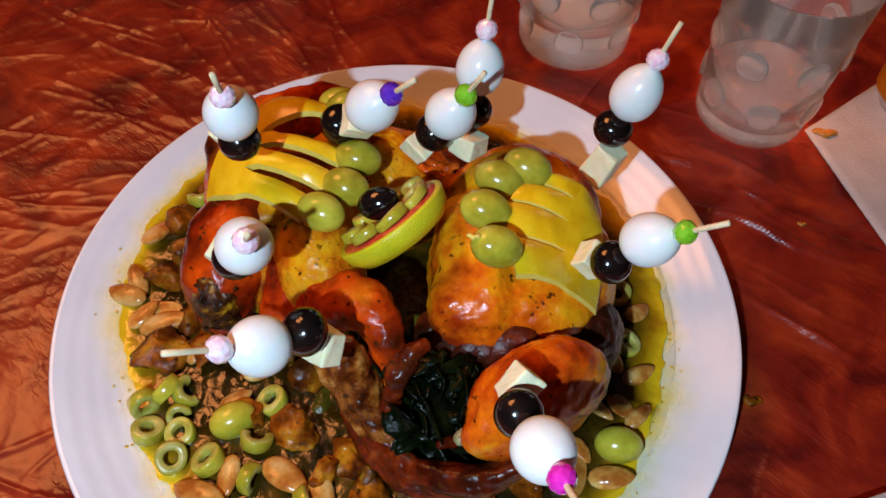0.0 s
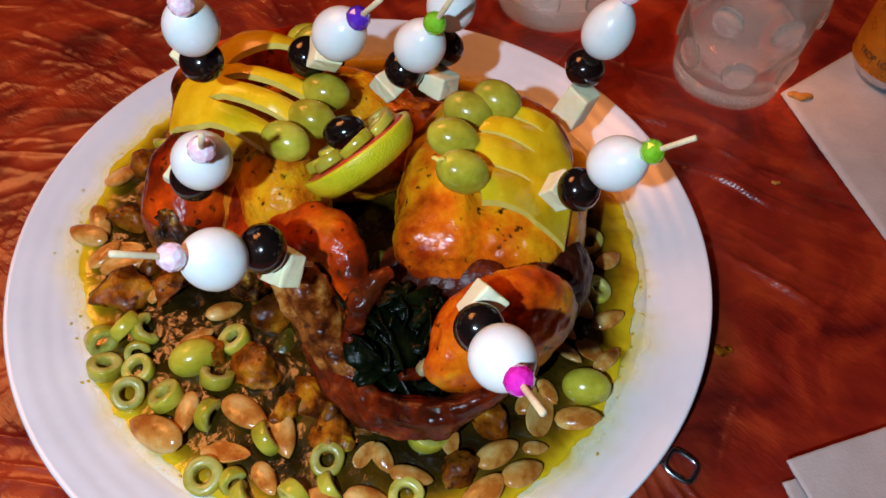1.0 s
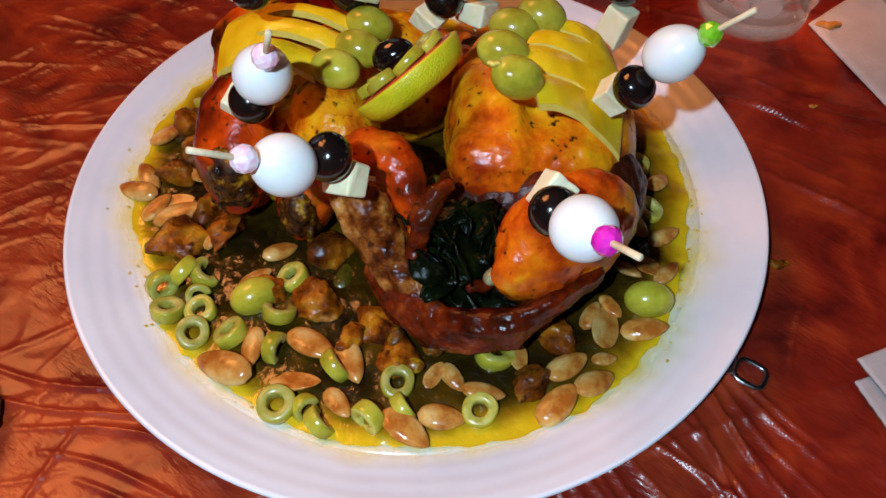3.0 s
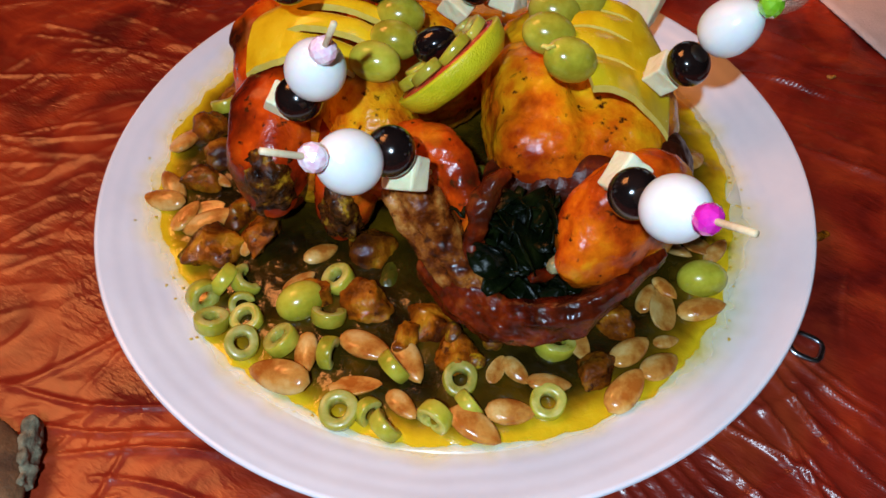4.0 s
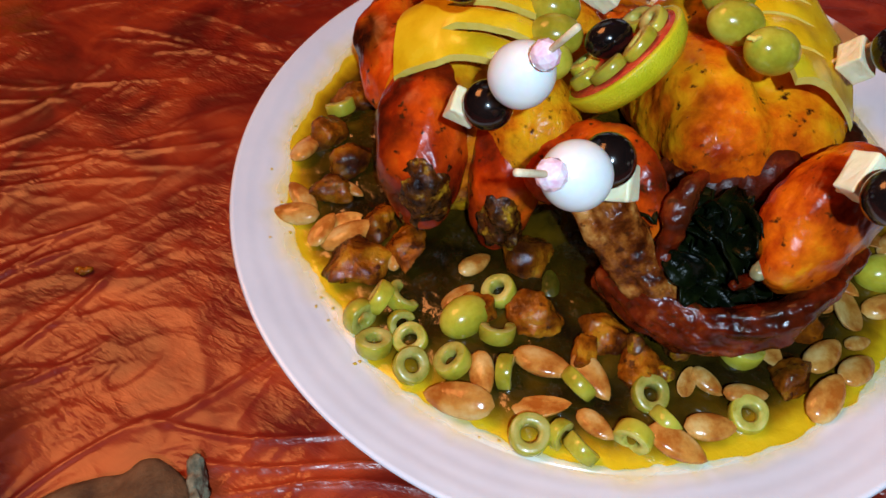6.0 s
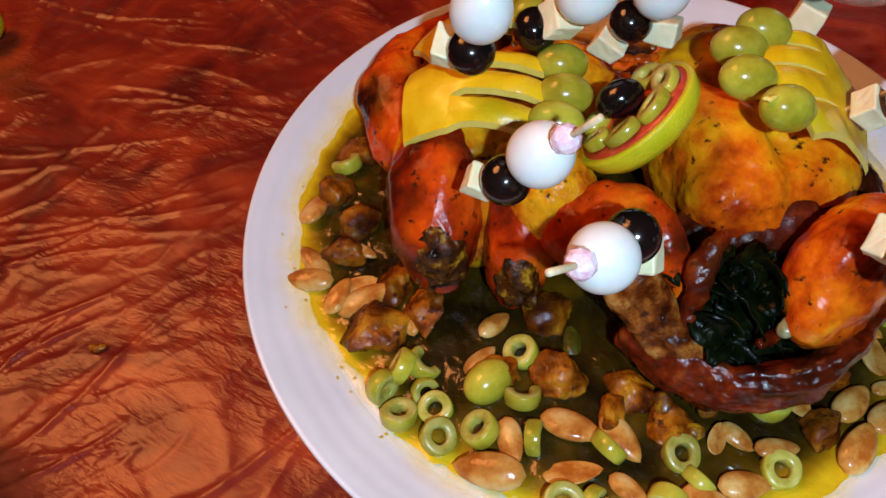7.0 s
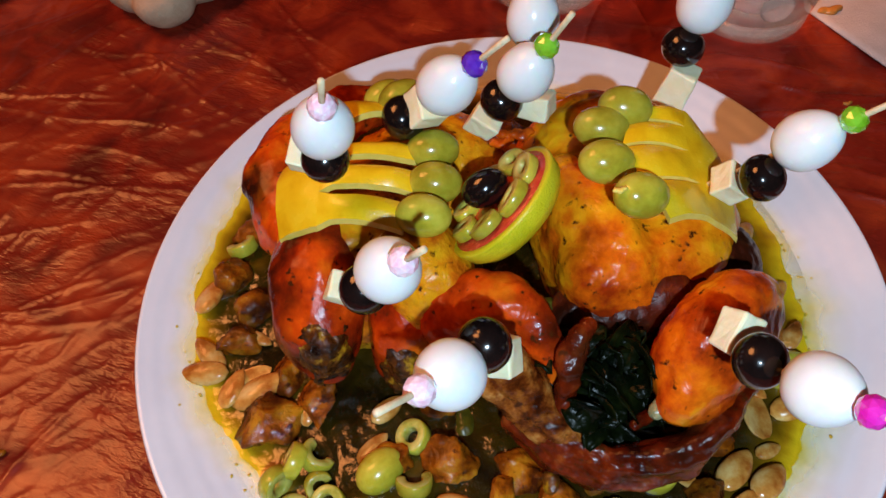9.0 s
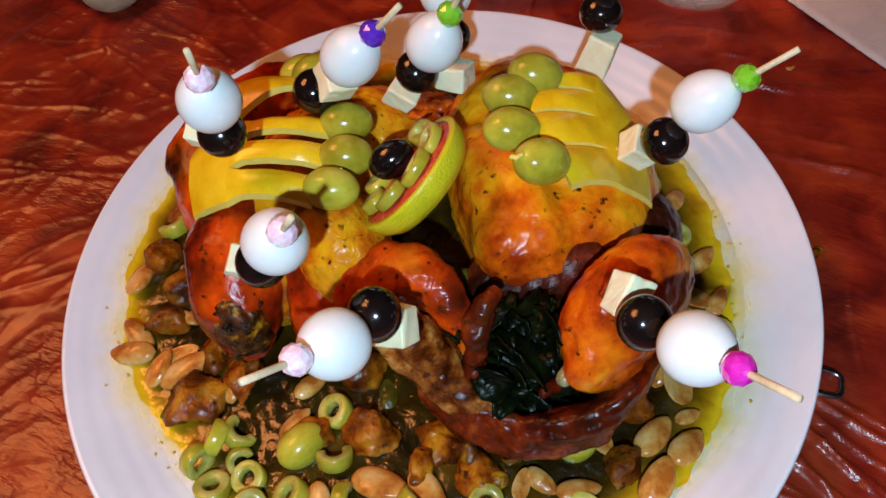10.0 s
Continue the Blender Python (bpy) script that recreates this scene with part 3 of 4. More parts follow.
def b_rib(bm):
    tube(bm, [(0.020, -0.054, 0.058, 0.012), (0.038, -0.061, 0.062, 0.0125), (0.060, -0.060, 0.063, 0.0125), (0.084, -0.051, 0.060, 0.011), (0.102, -0.043, 0.048, 0.008)])
    ball(bm, (0.085, -0.045, 0.042), (0.026, 0.024, 0.03))
    ball(bm, (0.045, -0.060, 0.045), (0.026, 0.014, 0.026))


def b_thigh(bm):
    ball(bm, (0.066, -0.088, 0.066), (0.034, 0.019, 0.031), (0, 14, 28))
    ball(bm, (0.056, -0.1015, 0.063), (0.024, 0.0125, 0.019), (0, 10, 24))


def b_arch(bm):
    line = [(-0.014, -0.086, 0.044, 0.011), (-0.005, -0.100, 0.039, 0.0115), (0.010, -0.111, 0.037, 0.012), (0.026, -0.117, 0.041, 0.0125), (0.043, -0.119, 0.049, 0.0115), (0.058, -0.114, 0.056, 0.009), (0.078, -0.102, 0.056, 0.006)]
    tube(bm, [(x, y, z, r * 0.64) for x, y, z, r in line], per=12)
    for k in range(7):  # long muscles drawn along the leg
        a = radians(20 + k * 33)
        swing = random.Random(40 + k)
        tube(bm, [(x + math.cos(a) * r * 0.4, y - math.sin(a) * r * 0.5, z + math.sin(a + 0.8 + 0.3 * i) * r * 0.75, r * (0.34 - 0.05 * (k % 3)) * swing.uniform(0.75, 1.15)) for i, (x, y, z, r) in enumerate(line)], per=12)
    for x, y, z in ((0.030, -0.106, 0.056), (0.046, -0.109, 0.062), (0.060, -0.103, 0.066)):  # torn flaps along the top
        ball(bm, (x, y, z), (0.008, 0.0035, 0.004), (10, 12, 24), 2)


def b_wingtip(bm):
    tube(bm, [(0.0170, -0.077, 0.0860, 0.0045), (0.0130, -0.081, 0.0835, 0.0062), (0.0085, -0.085, 0.0770, 0.0060), (0.0040, -0.090, 0.0690, 0.0048), (0.001, -0.094, 0.058, 0.004)])


flesh("breast", b_breast, M_GOLD, right_bird, rough=0.006, size=0.02, soft=30)
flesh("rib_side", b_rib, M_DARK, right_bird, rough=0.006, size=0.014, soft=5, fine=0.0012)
flesh("thigh", b_thigh, M_THIGH, right_bird, rough=0.005, size=0.016, soft=2)
flesh("leg_arch", b_arch, M_LEG, right_bird, voxel=0.0011, rough=0.0050, size=0.018, soft=1, fine=0.0010, label="dark glossy folded leg")
flesh("bone_end", lambda bm: tube(bm, [(0.0440, -0.1010, 0.0640, 0.0030), (0.0385, -0.1040, 0.0645, 0.0028), (0.0335, -0.1075, 0.0625, 0.0036)], per=8), M_BONE, right_bird, voxel=0.0008, rough=0.0008, size=0.008, label="pale bone end between the meat")
flesh("wing_tip", b_wingtip, M_LEG, right_bird, voxel=0.0011, rough=0.007, size=0.012, soft=3, fine=0.0006)

left_bird = tagged(empty("roast_chicken", LEVEL), "reddish roast chicken with browned drumsticks, lying in gravy", "chicken", "roast chickens")


def c_body(bm):
    ball(bm, (-0.062, 0.014, 0.050), (0.038, 0.046, 0.043))
    ball(bm, (-0.036, -0.024, 0.066), (0.022, 0.026, 0.034), (0, 0, 20))
    ball(bm, (-0.020, 0.045, 0.050), (0.050, 0.036, 0.038))


def c_drum(bm):
    tube(bm, [(-0.074, 0.004, 0.074, 0.020), (-0.080, -0.010, 0.072, 0.023), (-0.084, -0.024, 0.062, 0.021), (-0.086, -0.034, 0.050, 0.014)])
    ball(bm, (-0.085, -0.010, 0.04), (0.016, 0.022, 0.022))


def c_leg(bm):
    tube(bm, [(-0.042, -0.022, 0.068, 0.019), (-0.048, -0.034, 0.056, 0.018), (-0.053, -0.041, 0.042, 0.014), (-0.056, -0.044, 0.032, 0.009)])


def torn_end(bm, c, r, seed):
    """A dark torn face with loose fibres that run down it."""
    rs = random.Random(seed)
    ball(bm, c, r, (0, 0, 10))
    for k in range(12):
        x, z = c[0] + rs.uniform(-0.9, 0.9) * r[0], c[2] + rs.uniform(-0.2, 0.9) * r[2]
        y = c[1] - r[1] * math.sqrt(max(0.05, 1 - ((x - c[0]) / r[0]) ** 2 - ((z - c[2]) / r[2]) ** 2 * 0.8))
        tube(bm, [(x, y + 0.002, z, 0.0012), (x + rs.gauss(0, 0.001), y, z - 0.005, 0.0016), (x + rs.gauss(0, 0.002), y + 0.002, z - 0.012, 0.0010)], per=4)


def c_knuckle(bm):
    torn_end(bm, (-0.085, -0.034, 0.057), (0.0125, 0.0150, 0.021), 2)


def c_ankle(bm):
    torn_end(bm, (-0.0535, -0.044, 0.045), (0.0105, 0.0135, 0.018), 5)


def c_wing(bm):
    tube(bm, [(-0.088, 0.030, 0.062, 0.018), (-0.090, 0.055, 0.070, 0.019), (-0.076, 0.080, 0.070, 0.017), (-0.052, 0.095, 0.068, 0.014), (-0.030, 0.098, 0.064, 0.010)])


def c_shank(bm):
    tube(bm, [(-0.030, -0.048, 0.070, 0.0140), (-0.019, -0.050, 0.0795, 0.0130), (-0.008, -0.056, 0.0820, 0.0120), (0.000, -0.066, 0.0765, 0.0095), (0.0025, -0.075, 0.069, 0.0070), (0.002, -0.084, 0.058, 0.005)])


def c_strands(bm):
    for dx, dz, r in ((-0.009, -0.006, 0.0050), (-0.004, 0.001, 0.0050), (0.001, 0.003, 0.0042), (0.005, -0.002, 0.0045), (0.008, -0.008, 0.0042)):
        tube(bm, [(-0.020 + dx, -0.076, 0.086 + dz, r * 0.9), (-0.014 + dx * 0.9, -0.083, 0.075 + dz, r * 1.15), (-0.006 + dx * 0.7, -0.093, 0.058 + dz, r), (0.004 + dx * 0.5, -0.103, 0.045 + dz, r)])


flesh("stringy_meat", c_strands, M_STRING, left_bird, voxel=0.0010, rough=0.004, size=0.009, soft=1, label="stringy brown meat on the bone")
flesh("breast", c_body, M_YELLOW, left_bird, rough=0.006, size=0.018, soft=14)
flesh("drumstick", c_drum, M_ROAST, left_bird, rough=0.004, size=0.03)
flesh("drumstick", c_leg, M_ROAST, left_bird, rough=0.004, size=0.018)
flesh("drumstick_end", c_knuckle, M_CHAR, left_bird, voxel=0.0010, rough=0.004, size=0.008, soft=2, label="ragged charred end of the drumstick")
flesh("drumstick_end", c_ankle, M_CHAR, left_bird, voxel=0.0010, rough=0.004, size=0.008, soft=2, label="ragged charred end of the drumstick")
flesh("wing", c_wing, M_ROAST, left_bird, rough=0.006, size=0.02)
flesh("shank", c_shank, M_ROAST, left_bird, rough=0.006, size=0.014, soft=5)


def b_bone(bm):
    tube(bm, [(-0.006, -0.079, 0.070, 0.0016), (-0.002, -0.090, 0.0625, 0.0022), (0.003, -0.099, 0.054, 0.0028)], per=8)


flesh("bone_end", b_bone, M_BONE, left_bird, voxel=0.0008, rough=0.0006, size=0.008, label="pale grey bone end")


# ---------- cooked greens between the birds ----------
def greens():
    rng = random.Random(5)
    bm = bmesh.new()
    for k in range(110):
        c = Vector((0.020 + rng.gauss(0, 0.011), max(-0.098, -0.080 + rng.gauss(0, 0.011)), 0.030 + rng.random() * 0.042))
        m = Matrix.Translation(c) @ Euler((rng.uniform(-1, 1), rng.uniform(-1, 1), rng.uniform(0, 6.3))).to_matrix().to_4x4()
        n_u, n_v, long, wide = 7, 5, rng.uniform(0.018, 0.03), rng.uniform(0.010, 0.016)
        grid = []
        for i in range(n_u):
            u = i / (n_u - 1)
            row = []
            for j in range(n_v):
                v = j / (n_v - 1) - 0.5
                w = wide * math.sin(math.pi * min(0.97, 0.08 + u * 0.9)) ** 0.6
                z = 0.006 * math.sin(3 * u + k) + 0.003 * noise.noise((u * 5 + k, v * 6, 0.2)) + abs(v) * 0.006
                row.append(bm.verts.new(m @ Vector(((u - 0.5) * long, v * w, z))))
            grid.append(row)
        for i in range(n_u - 1):
            for j in range(n_v - 1):
                bm.faces.new((grid[i][j], grid[i + 1][j], grid[i + 1][j + 1], grid[i][j + 1]))
    ob = part("cooked_greens", bm, M_LEAF)
    md = ob.modifiers.new("thick", "SOLIDIFY")
    md.thickness = 0.0008
    return tagged(ob, "dark green cooked leaf stuffing between the chickens", "greens", kind="stuff")


greens()


def stem(path, label):
    ob = flesh("celery_stem", lambda bm: tube(bm, path), M_CELERY, None, voxel=0.001, rough=0.002, size=0.01)
    return tagged(ob, label, "vegetable", "cooked stems")


stem([(0.010, -0.045, 0.062, 0.005), (0.014, -0.058, 0.057, 0.006), (0.012, -0.075, 0.045, 0.005)], "soft green cooked stem beside the chicken breast")
stem([(-0.036, -0.070, 0.0185, 0.0055), (-0.034, -0.062, 0.0175, 0.006)], "soft green cooked stem lying in gravy")
stem([(-0.090, -0.020, 0.0175, 0.006), (-0.088, -0.036, 0.016, 0.006)], "soft green cooked stem lying in gravy")

# ---------- chunks of stewed meat ----------
rng = random.Random(11)
for x, y, turn, long in [(-0.120, -0.043, 3, 0.038), (-0.094, -0.043, 61, 0.034), (-0.130, 0.000, -6, 0.026), (-0.042, -0.052, -12, 0.030), (-0.043, -0.082, 3, 0.033),
                         (-0.019, -0.096, -28, 0.028), (0.063, -0.103, -5, 0.025), (-0.130, 0.040, 34, 0.026), (-0.112, 0.066, 10, 0.03), (-0.118, 0.022, 70, 0.03), (-0.02, 0.1, 10, 0.05), (0.03, 0.09, -20, 0.05),
                         (-0.005, -0.112, 20, 0.030), (-0.070, -0.078, 40, 0.024), (-0.108, -0.022, 80, 0.026), (0.050, -0.128, 10, 0.024), (-0.030, -0.104, 50, 0.022)]:
    def chunk(bm, x=x, y=y, turn=turn, long=long):
        m = pose(x, y, 0.0232, rng.uniform(-15, 15), rng.uniform(-15, 15), turn)
        pts = []
        for k in range(16):
            v = Vector((rng.gauss(0, 1), rng.gauss(0, 1), rng.gauss(0, 1))).normalized()
            pts.append(bm.verts.new(m @ Vector((v.x * long * 0.52, v.y * long * 0.40, v.z * 0.0105))))
        bmesh.ops.convex_hull(bm, input=pts)
    tagged(flesh("meat_chunk", chunk, M_MEAT, None, voxel=0.0014, rough=0.006, size=0.014, fine=0.0016, soft=3), "brown stewed chunk of meat half sunk in gravy", "meat", "chunks of meat")


def spice_clump(bm):
    rs = random.Random(3)
    for k in range(14):
        ball(bm, (0.004 + rs.gauss(0, 0.008), -0.106 + rs.gauss(0, 0.006), 0.024 + rs.random() * 0.006), (0.004, 0.004, 0.0035), sub=2)


tagged(flesh("spice_clump", spice_clump, M_SPICE, None, voxel=0.0009, rough=0.002, size=0.006), "yellow and brown clump of cooked spice", "spice")


# ---------- olives, olive rings, almonds ----------
def olive_mesh(bm, long=0.0115, wide=0.0088):
    prof = []
    for k in range(17):
        a = math.pi * k / 16
        prof.append((wide * math.sin(a) ** 0.92 if 0 < k < 16 else 0, -long * math.cos(a) * (1 - 0.04 * math.sin(a))))
    lathe(bm, prof, 24)


def olive(material, name, label, m, group, scale=1.0):
    bm = bmesh.new()
    olive_mesh(bm, 0.0115 * scale, 0.0088 * scale)
    return tagged(part(name, bm, material, m=m), label, "olive", group)


olive(M_GREEN, "green_olive", "whole green olive lying in gravy", pose(-0.076, -0.080, 0.0250, 0, 90, 29), "whole olives")
olive(M_GREEN, "green_olive", "whole green olive beside roasted almonds", pose(0.108, -0.085, 0.0250, 0, 90, -5), "whole olives")


def ring_mesh(bm, outer=0.0075, inner=0.0033, high=0.0032, cut=0.0):
    """A slice of a stoned olive: flat pale cut faces, green skin round the outside."""
    steps, prof = 30, []
    for k in range(12):
        a = 2 * math.pi * k / 12
        mid, half = (outer + inner) / 2, (outer - inner) / 2
        c, s = math.cos(a), math.sin(a)
        prof.append((mid + half * math.copysign(abs(c) ** 0.5, c), high * math.copysign(abs(s) ** 0.4, s)))
    n_s = int(steps * (1 - cut))
    rows = []
    for k in range(n_s + (1 if cut else 0)):
        t = 2 * math.pi * k / steps
        w = 1 + 0.05 * math.sin(2 * t) + 0.03 * math.sin(3 * t + 1)
        rows.append([bm.verts.new((r * w * math.cos(t), r * math.sin(t), z * (1 + 0.12 * math.sin(t)))) for r, z in prof])
    pairs = list(zip(rows, rows[1:])) + ([] if cut else [(rows[-1], rows[0])])
    for a, b in pairs:
        for k in range(12):
            f = bm.faces.new((a[k], a[(k + 1) % 12], b[(k + 1) % 12], b[k]))
            f.material_index = 0 if 2 <= k <= 9 else 1
    if cut:
        bm.faces.new(rows[0]), bm.faces.new(rows[-1])


def ring_kind(cut, outer=0.0078):
    bm = bmesh.new()
    ring_mesh(bm, outer=outer, cut=cut)
    ob = part("olive_ring", bm, M_CUT)
    ob.data.materials.append(M_GREEN)
    return tagged(ob, "sliced green olive ring in the gravy", "olive slice", "olive rings")


ring_whole, ring_cut = ring_kind(0.0), ring_kind(0.35)
# x, y, lean, heading, size, height
RINGS_A = [(-0.115, -0.087, 18, 40, 1.0, 0.025), (-0.100, -0.087, 12, 80, 0.95, 0.024), (-0.101, -0.100, 22, 10, 1.0, 0.025), (-0.084, -0.100, 30, -30, 1.05, 0.025),
           (-0.059, -0.069, 20, -25, 1.0, 0.025), (-0.120, -0.074, 75, 10, 1.0, 0.026), (-0.111, -0.066, 60, 60, 1.05, 0.027), (-0.008, -0.126, 14, 5, 1.0, 0.024),
           (0.027, -0.140, 10, 0, 1.0, 0.024), (0.035, -0.112, 15, 30, 1.15, 0.024), (-0.059, -0.136, 10, 0, 1.08, 0.0245), (-0.005, -0.138, 70, 30, 0.9, 0.023)]
RINGS_B = [(-0.035, -0.118, 65, -60, 1.0, 0.025), (-0.020, -0.143, 80, 80, 1.0, 0.025), (0.116, 0.002, 20, 0, 1.0, 0.024), (0.110, -0.016, 50, 60, 0.9, 0.023), (0.118, -0.029, 15, 20, 0.95, 0.024)]
for k, (x, y, lean, turn, size, z) in enumerate(RINGS_A + RINGS_B):
    m = pose(x, y, z, 0, 0, turn) @ pose(0, 0, 0, lean, 0, turn * 3) @ Matrix.Scale(size, 4)
    if k == 0:
        ring_whole.matrix_basis = m
    else:
        ob = copy_thing(ring_whole, m)
        ob.scale = (size, size, size)
CUTS = [(-0.101, -0.066, 35, 100, 1.0, 0.025), (-0.063, -0.089, 30, 160, 1.0, 0.025), (-0.121, 0.058, 25, 200, 1.05, 0.026), (-0.047, -0.137, 70, 40, 0.8, 0.023),
        (-0.040, -0.144, 60, 120, 0.95, 0.023), (-0.063, -0.108, 80, 70, 0.95, 0.024), (-0.103, -0.078, 50, 20, 0.8, 0.023), (-0.102, 0.063, 60, 0, 0.9, 0.025)]
for k, (x, y, lean, turn, size, z) in enumerate(CUTS):
    m = pose(x, y, z, 0, 0, turn) @ pose(0, 0, 0, lean, 0, 0) @ Matrix.Scale(size, 4)
    if k == 0:
        ring_cut.matrix_basis = m
    else:
        ob = copy_thing(ring_cut, m)
        ob.scale = (size, size, size)


def almond_mesh(bm, half=False):
    """One almond of length 1 along x: pointed at one end, flattened; or split in half."""
    n_u, n_v = 15, 16
    rows = []
    for i in range(n_u):
        u = i / (n_u - 1)
        w = 0.275 * (math.sin(math.pi * u ** 0.8)) ** 0.6 if 0 < i < n_u - 1 else 0.004
        t = 0.5 * w
        row = []
        for j in range(n_v):
            a = 2 * math.pi * j / n_v
            z = t * math.sin(a)
            if half and z > 0:
                z = 0.05 * w - 0.06 * w * (1 - math.cos(a) ** 2)
            row.append(bm.verts.new((u - 0.5, w * math.cos(a) * (1 + 0.02 * math.sin(9 * u + j)), z)))
        rows.append(row)
    for a, b in zip(rows, rows[1:]):
        for j in range(n_v):
            bm.faces.new((a[j], a[(j + 1) % n_v], b[(j + 1) % n_v], b[j]))
    bm.faces.new(rows[0]), bm.faces.new(rows[-1])


def almond_kind(half):
    bm = bmesh.new()
    almond_mesh(bm, half)
    return tagged(part("almond", bm, M_ALMOND), "fried split almond half in gravy" if half else "golden fried almond in gravy", "almond", "fried almonds")


almond_whole, almond_half = almond_kind(False), almond_kind(True)
# x, y, heading, length
NUTS_A = [(-0.147, -0.011, 165, 0.025), (-0.134, -0.023, 51, 0.020), (-0.122, -0.027, 13, 0.029), (-0.125, -0.020, 9, 0.021), (-0.073, -0.108, -92, 0.022), (-0.084, -0.118, 156, 0.030),
          (-0.047, -0.106, -35, 0.027), (-0.029, -0.115, -69, 0.024), (-0.052, -0.125, -9, 0.024), (-0.033, -0.136, -54, 0.018), (-0.004, -0.148, -39, 0.025), (0.011, -0.143, -9, 0.021),
          (0.029, -0.132, -5, 0.020), (0.008, -0.123, 57, 0.014), (0.016, -0.124, -54, 0.016)]
NUTS_B = [(0.066, -0.120, 33, 0.023), (0.077, -0.128, 29, 0.021), (0.060, -0.138, 43, 0.024), (0.086, -0.099, 73, 0.027), (0.103, -0.101, 0, 0.022), (0.080, -0.093, 60, 0.016),
          (0.090, -0.088, -62, 0.015), (0.083, -0.116, 6, 0.012), (0.045, -0.115, -81, 0.017), (-0.067, -0.053, 32, 0.019), (-0.077, -0.069, 31, 0.018), (-0.103, -0.044, 88, 0.014)]
NUTS_C = [(0.126, -0.010, 42, 0.018), (0.096, -0.040, 62, 0.018), (0.108, -0.039, -51, 0.020), (0.122, -0.047, 25, 0.018), (0.099, -0.053, -49, 0.018), (0.101, -0.067, -48, 0.017),
          (0.112, -0.065, -54, 0.019), (0.119, -0.070, 44, 0.017), (-0.140, 0.032, 62, 0.024), (-0.143, -0.002, 119, 0.022), (-0.119, 0.000, -40, 0.014), (-0.111, 0.068, 21, 0.014)]
rng = random.Random(7)
used = set()
for k, (x, y, turn, long) in enumerate(NUTS_A + NUTS_B + NUTS_C):
    base = almond_half if k % 5 == 3 else almond_whole
    m = pose(x, y, 0.0240 + rng.random() * 0.0018, rng.uniform(-22, 22), rng.uniform(-12, 12), turn)
    if base in used:
        base = copy_thing(base, m)
    used.add(base)
    base.matrix_basis = m @ Matrix.Diagonal((long, long * rng.uniform(0.85, 1.05), long, 1))


# ---------- lemon-peel fans with olive fingertips ----------
def fan_mesh(bm, roots, tips, lift, slit, gap, which, span):
    """A sheet of peel slit into bowed fingers from the palm on."""
    roots, tips = [Vector(p) for p in roots], [Vector(p) for p in tips]
    count, n_u, n_v = len(roots), 18, 6
    first, last = span

    def centre(k, u):
        return roots[k].lerp(tips[k], u) + Vector((0, 0, lift * 4 * u * (1 - u)))

    for k in which:
        grid = []
        for i in range(n_u + 1):
            u = first + (last - first) * i / n_u
            c = centre(k, u)
            lo = (c + centre(k - 1, u)) / 2 if k > 0 else c - (centre(k + 1, u) - c) / 2
            hi = (c + centre(k + 1, u)) / 2 if k < count - 1 else c + (c - centre(k - 1, u)) / 2
            open_ = max(0.0, min(1.0, (u - slit) / 0.10))
            dome = max(0.0, min(1.0, (u - slit) / 0.5))
            keep = 1 - gap * open_
            row, low = [], []
            for j in range(n_v + 1):
                v = j / n_v
                p = lo.lerp(hi, 0.5 + (v - 0.5) * keep)
                p.z += dome * 0.0028 * (1 - (2 * v - 1) ** 2) - 0.0035 * (2 * (k + v) / count - 1) ** 2
                p.z += 0.0006 * noise.noise(p * 120)
                row.append(bm.verts.new(p))
                low.append(bm.verts.new(p - Vector((0, 0, 0.0034))))
            grid.append((row, low))
        for i in range(n_u):
            (a, c), (b, d) = grid[i], grid[i + 1]
            for j in range(n_v):
                bm.faces.new((a[j], b[j], b[j + 1], a[j + 1]))
                bm.faces.new((c[j], c[j + 1], d[j + 1], d[j])).material_index = 1
            for j, outer in ((0, 0), (n_v, count - 1)):
                if first > 0 or k == outer:
                    bm.faces.new((a[j], b[j], d[j], c[j])).material_index = 1
        a, c = grid[-1 if first > 0 else 0]
        for j in range(n_v):
            bm.faces.new((a[j], a[j + 1], c[j + 1], c[j])).material_index = 1
    bmesh.ops.remove_doubles(bm, verts=bm.verts, dist=0.0002)


def peel_fan(label, roots, olives, lift, slit=0.34, gap=0.06):
    tips, ways = [], []
    for a, b in zip(roots, olives):
        d = (Vector(b) - Vector(a)).normalized()
        d.z -= 0.18
        d.normalize()
        ways.append(d)
        tips.append(Vector(b) - d * 0.0075)
    fan = empty("lemon_peel", LEVEL)
    pieces = [("palm", range(len(roots)), (0, slit))] + [("finger", [k], (slit, 1)) for k in range(len(roots))]
    for name, which, span in pieces:
        bm = bmesh.new()
        fan_mesh(bm, roots, tips, lift, slit, gap, which, span)
        ob = part(name, bm, M_PEEL, fan)
        ob.data.materials.append(M_PITH)
        ob.data.set_sharp_from_angle(angle=0.7)
    tagged(fan, label, "lemon peel", "lemon peel fans")
    for b, d in zip(olives, ways):
        olive(M_GREEN, "green_olive", "shiny green olive set at the end of a lemon peel strip", LEVEL @ aim(b, d), "olive fingertips", 1.0)


peel_fan("yellow lemon peel cut into a fan of strips on chicken",
         [(-0.090, 0.005, 0.097), (-0.088, 0.015, 0.103), (-0.084, 0.024, 0.105)],
         [(-0.0308, -0.0205, 0.1051), (-0.0218, -0.0030, 0.1030), (-0.0181, 0.0162, 0.1030)], 0.009, 0.36, 0.36)
peel_fan("single curved strip of yellow lemon peel on chicken",
         [(-0.072, 0.030, 0.108), (-0.076, 0.041, 0.106)], [(-0.0242, 0.0420, 0.1120), (-0.030, 0.052, 0.106)], 0.010, 0.85, 0.05)
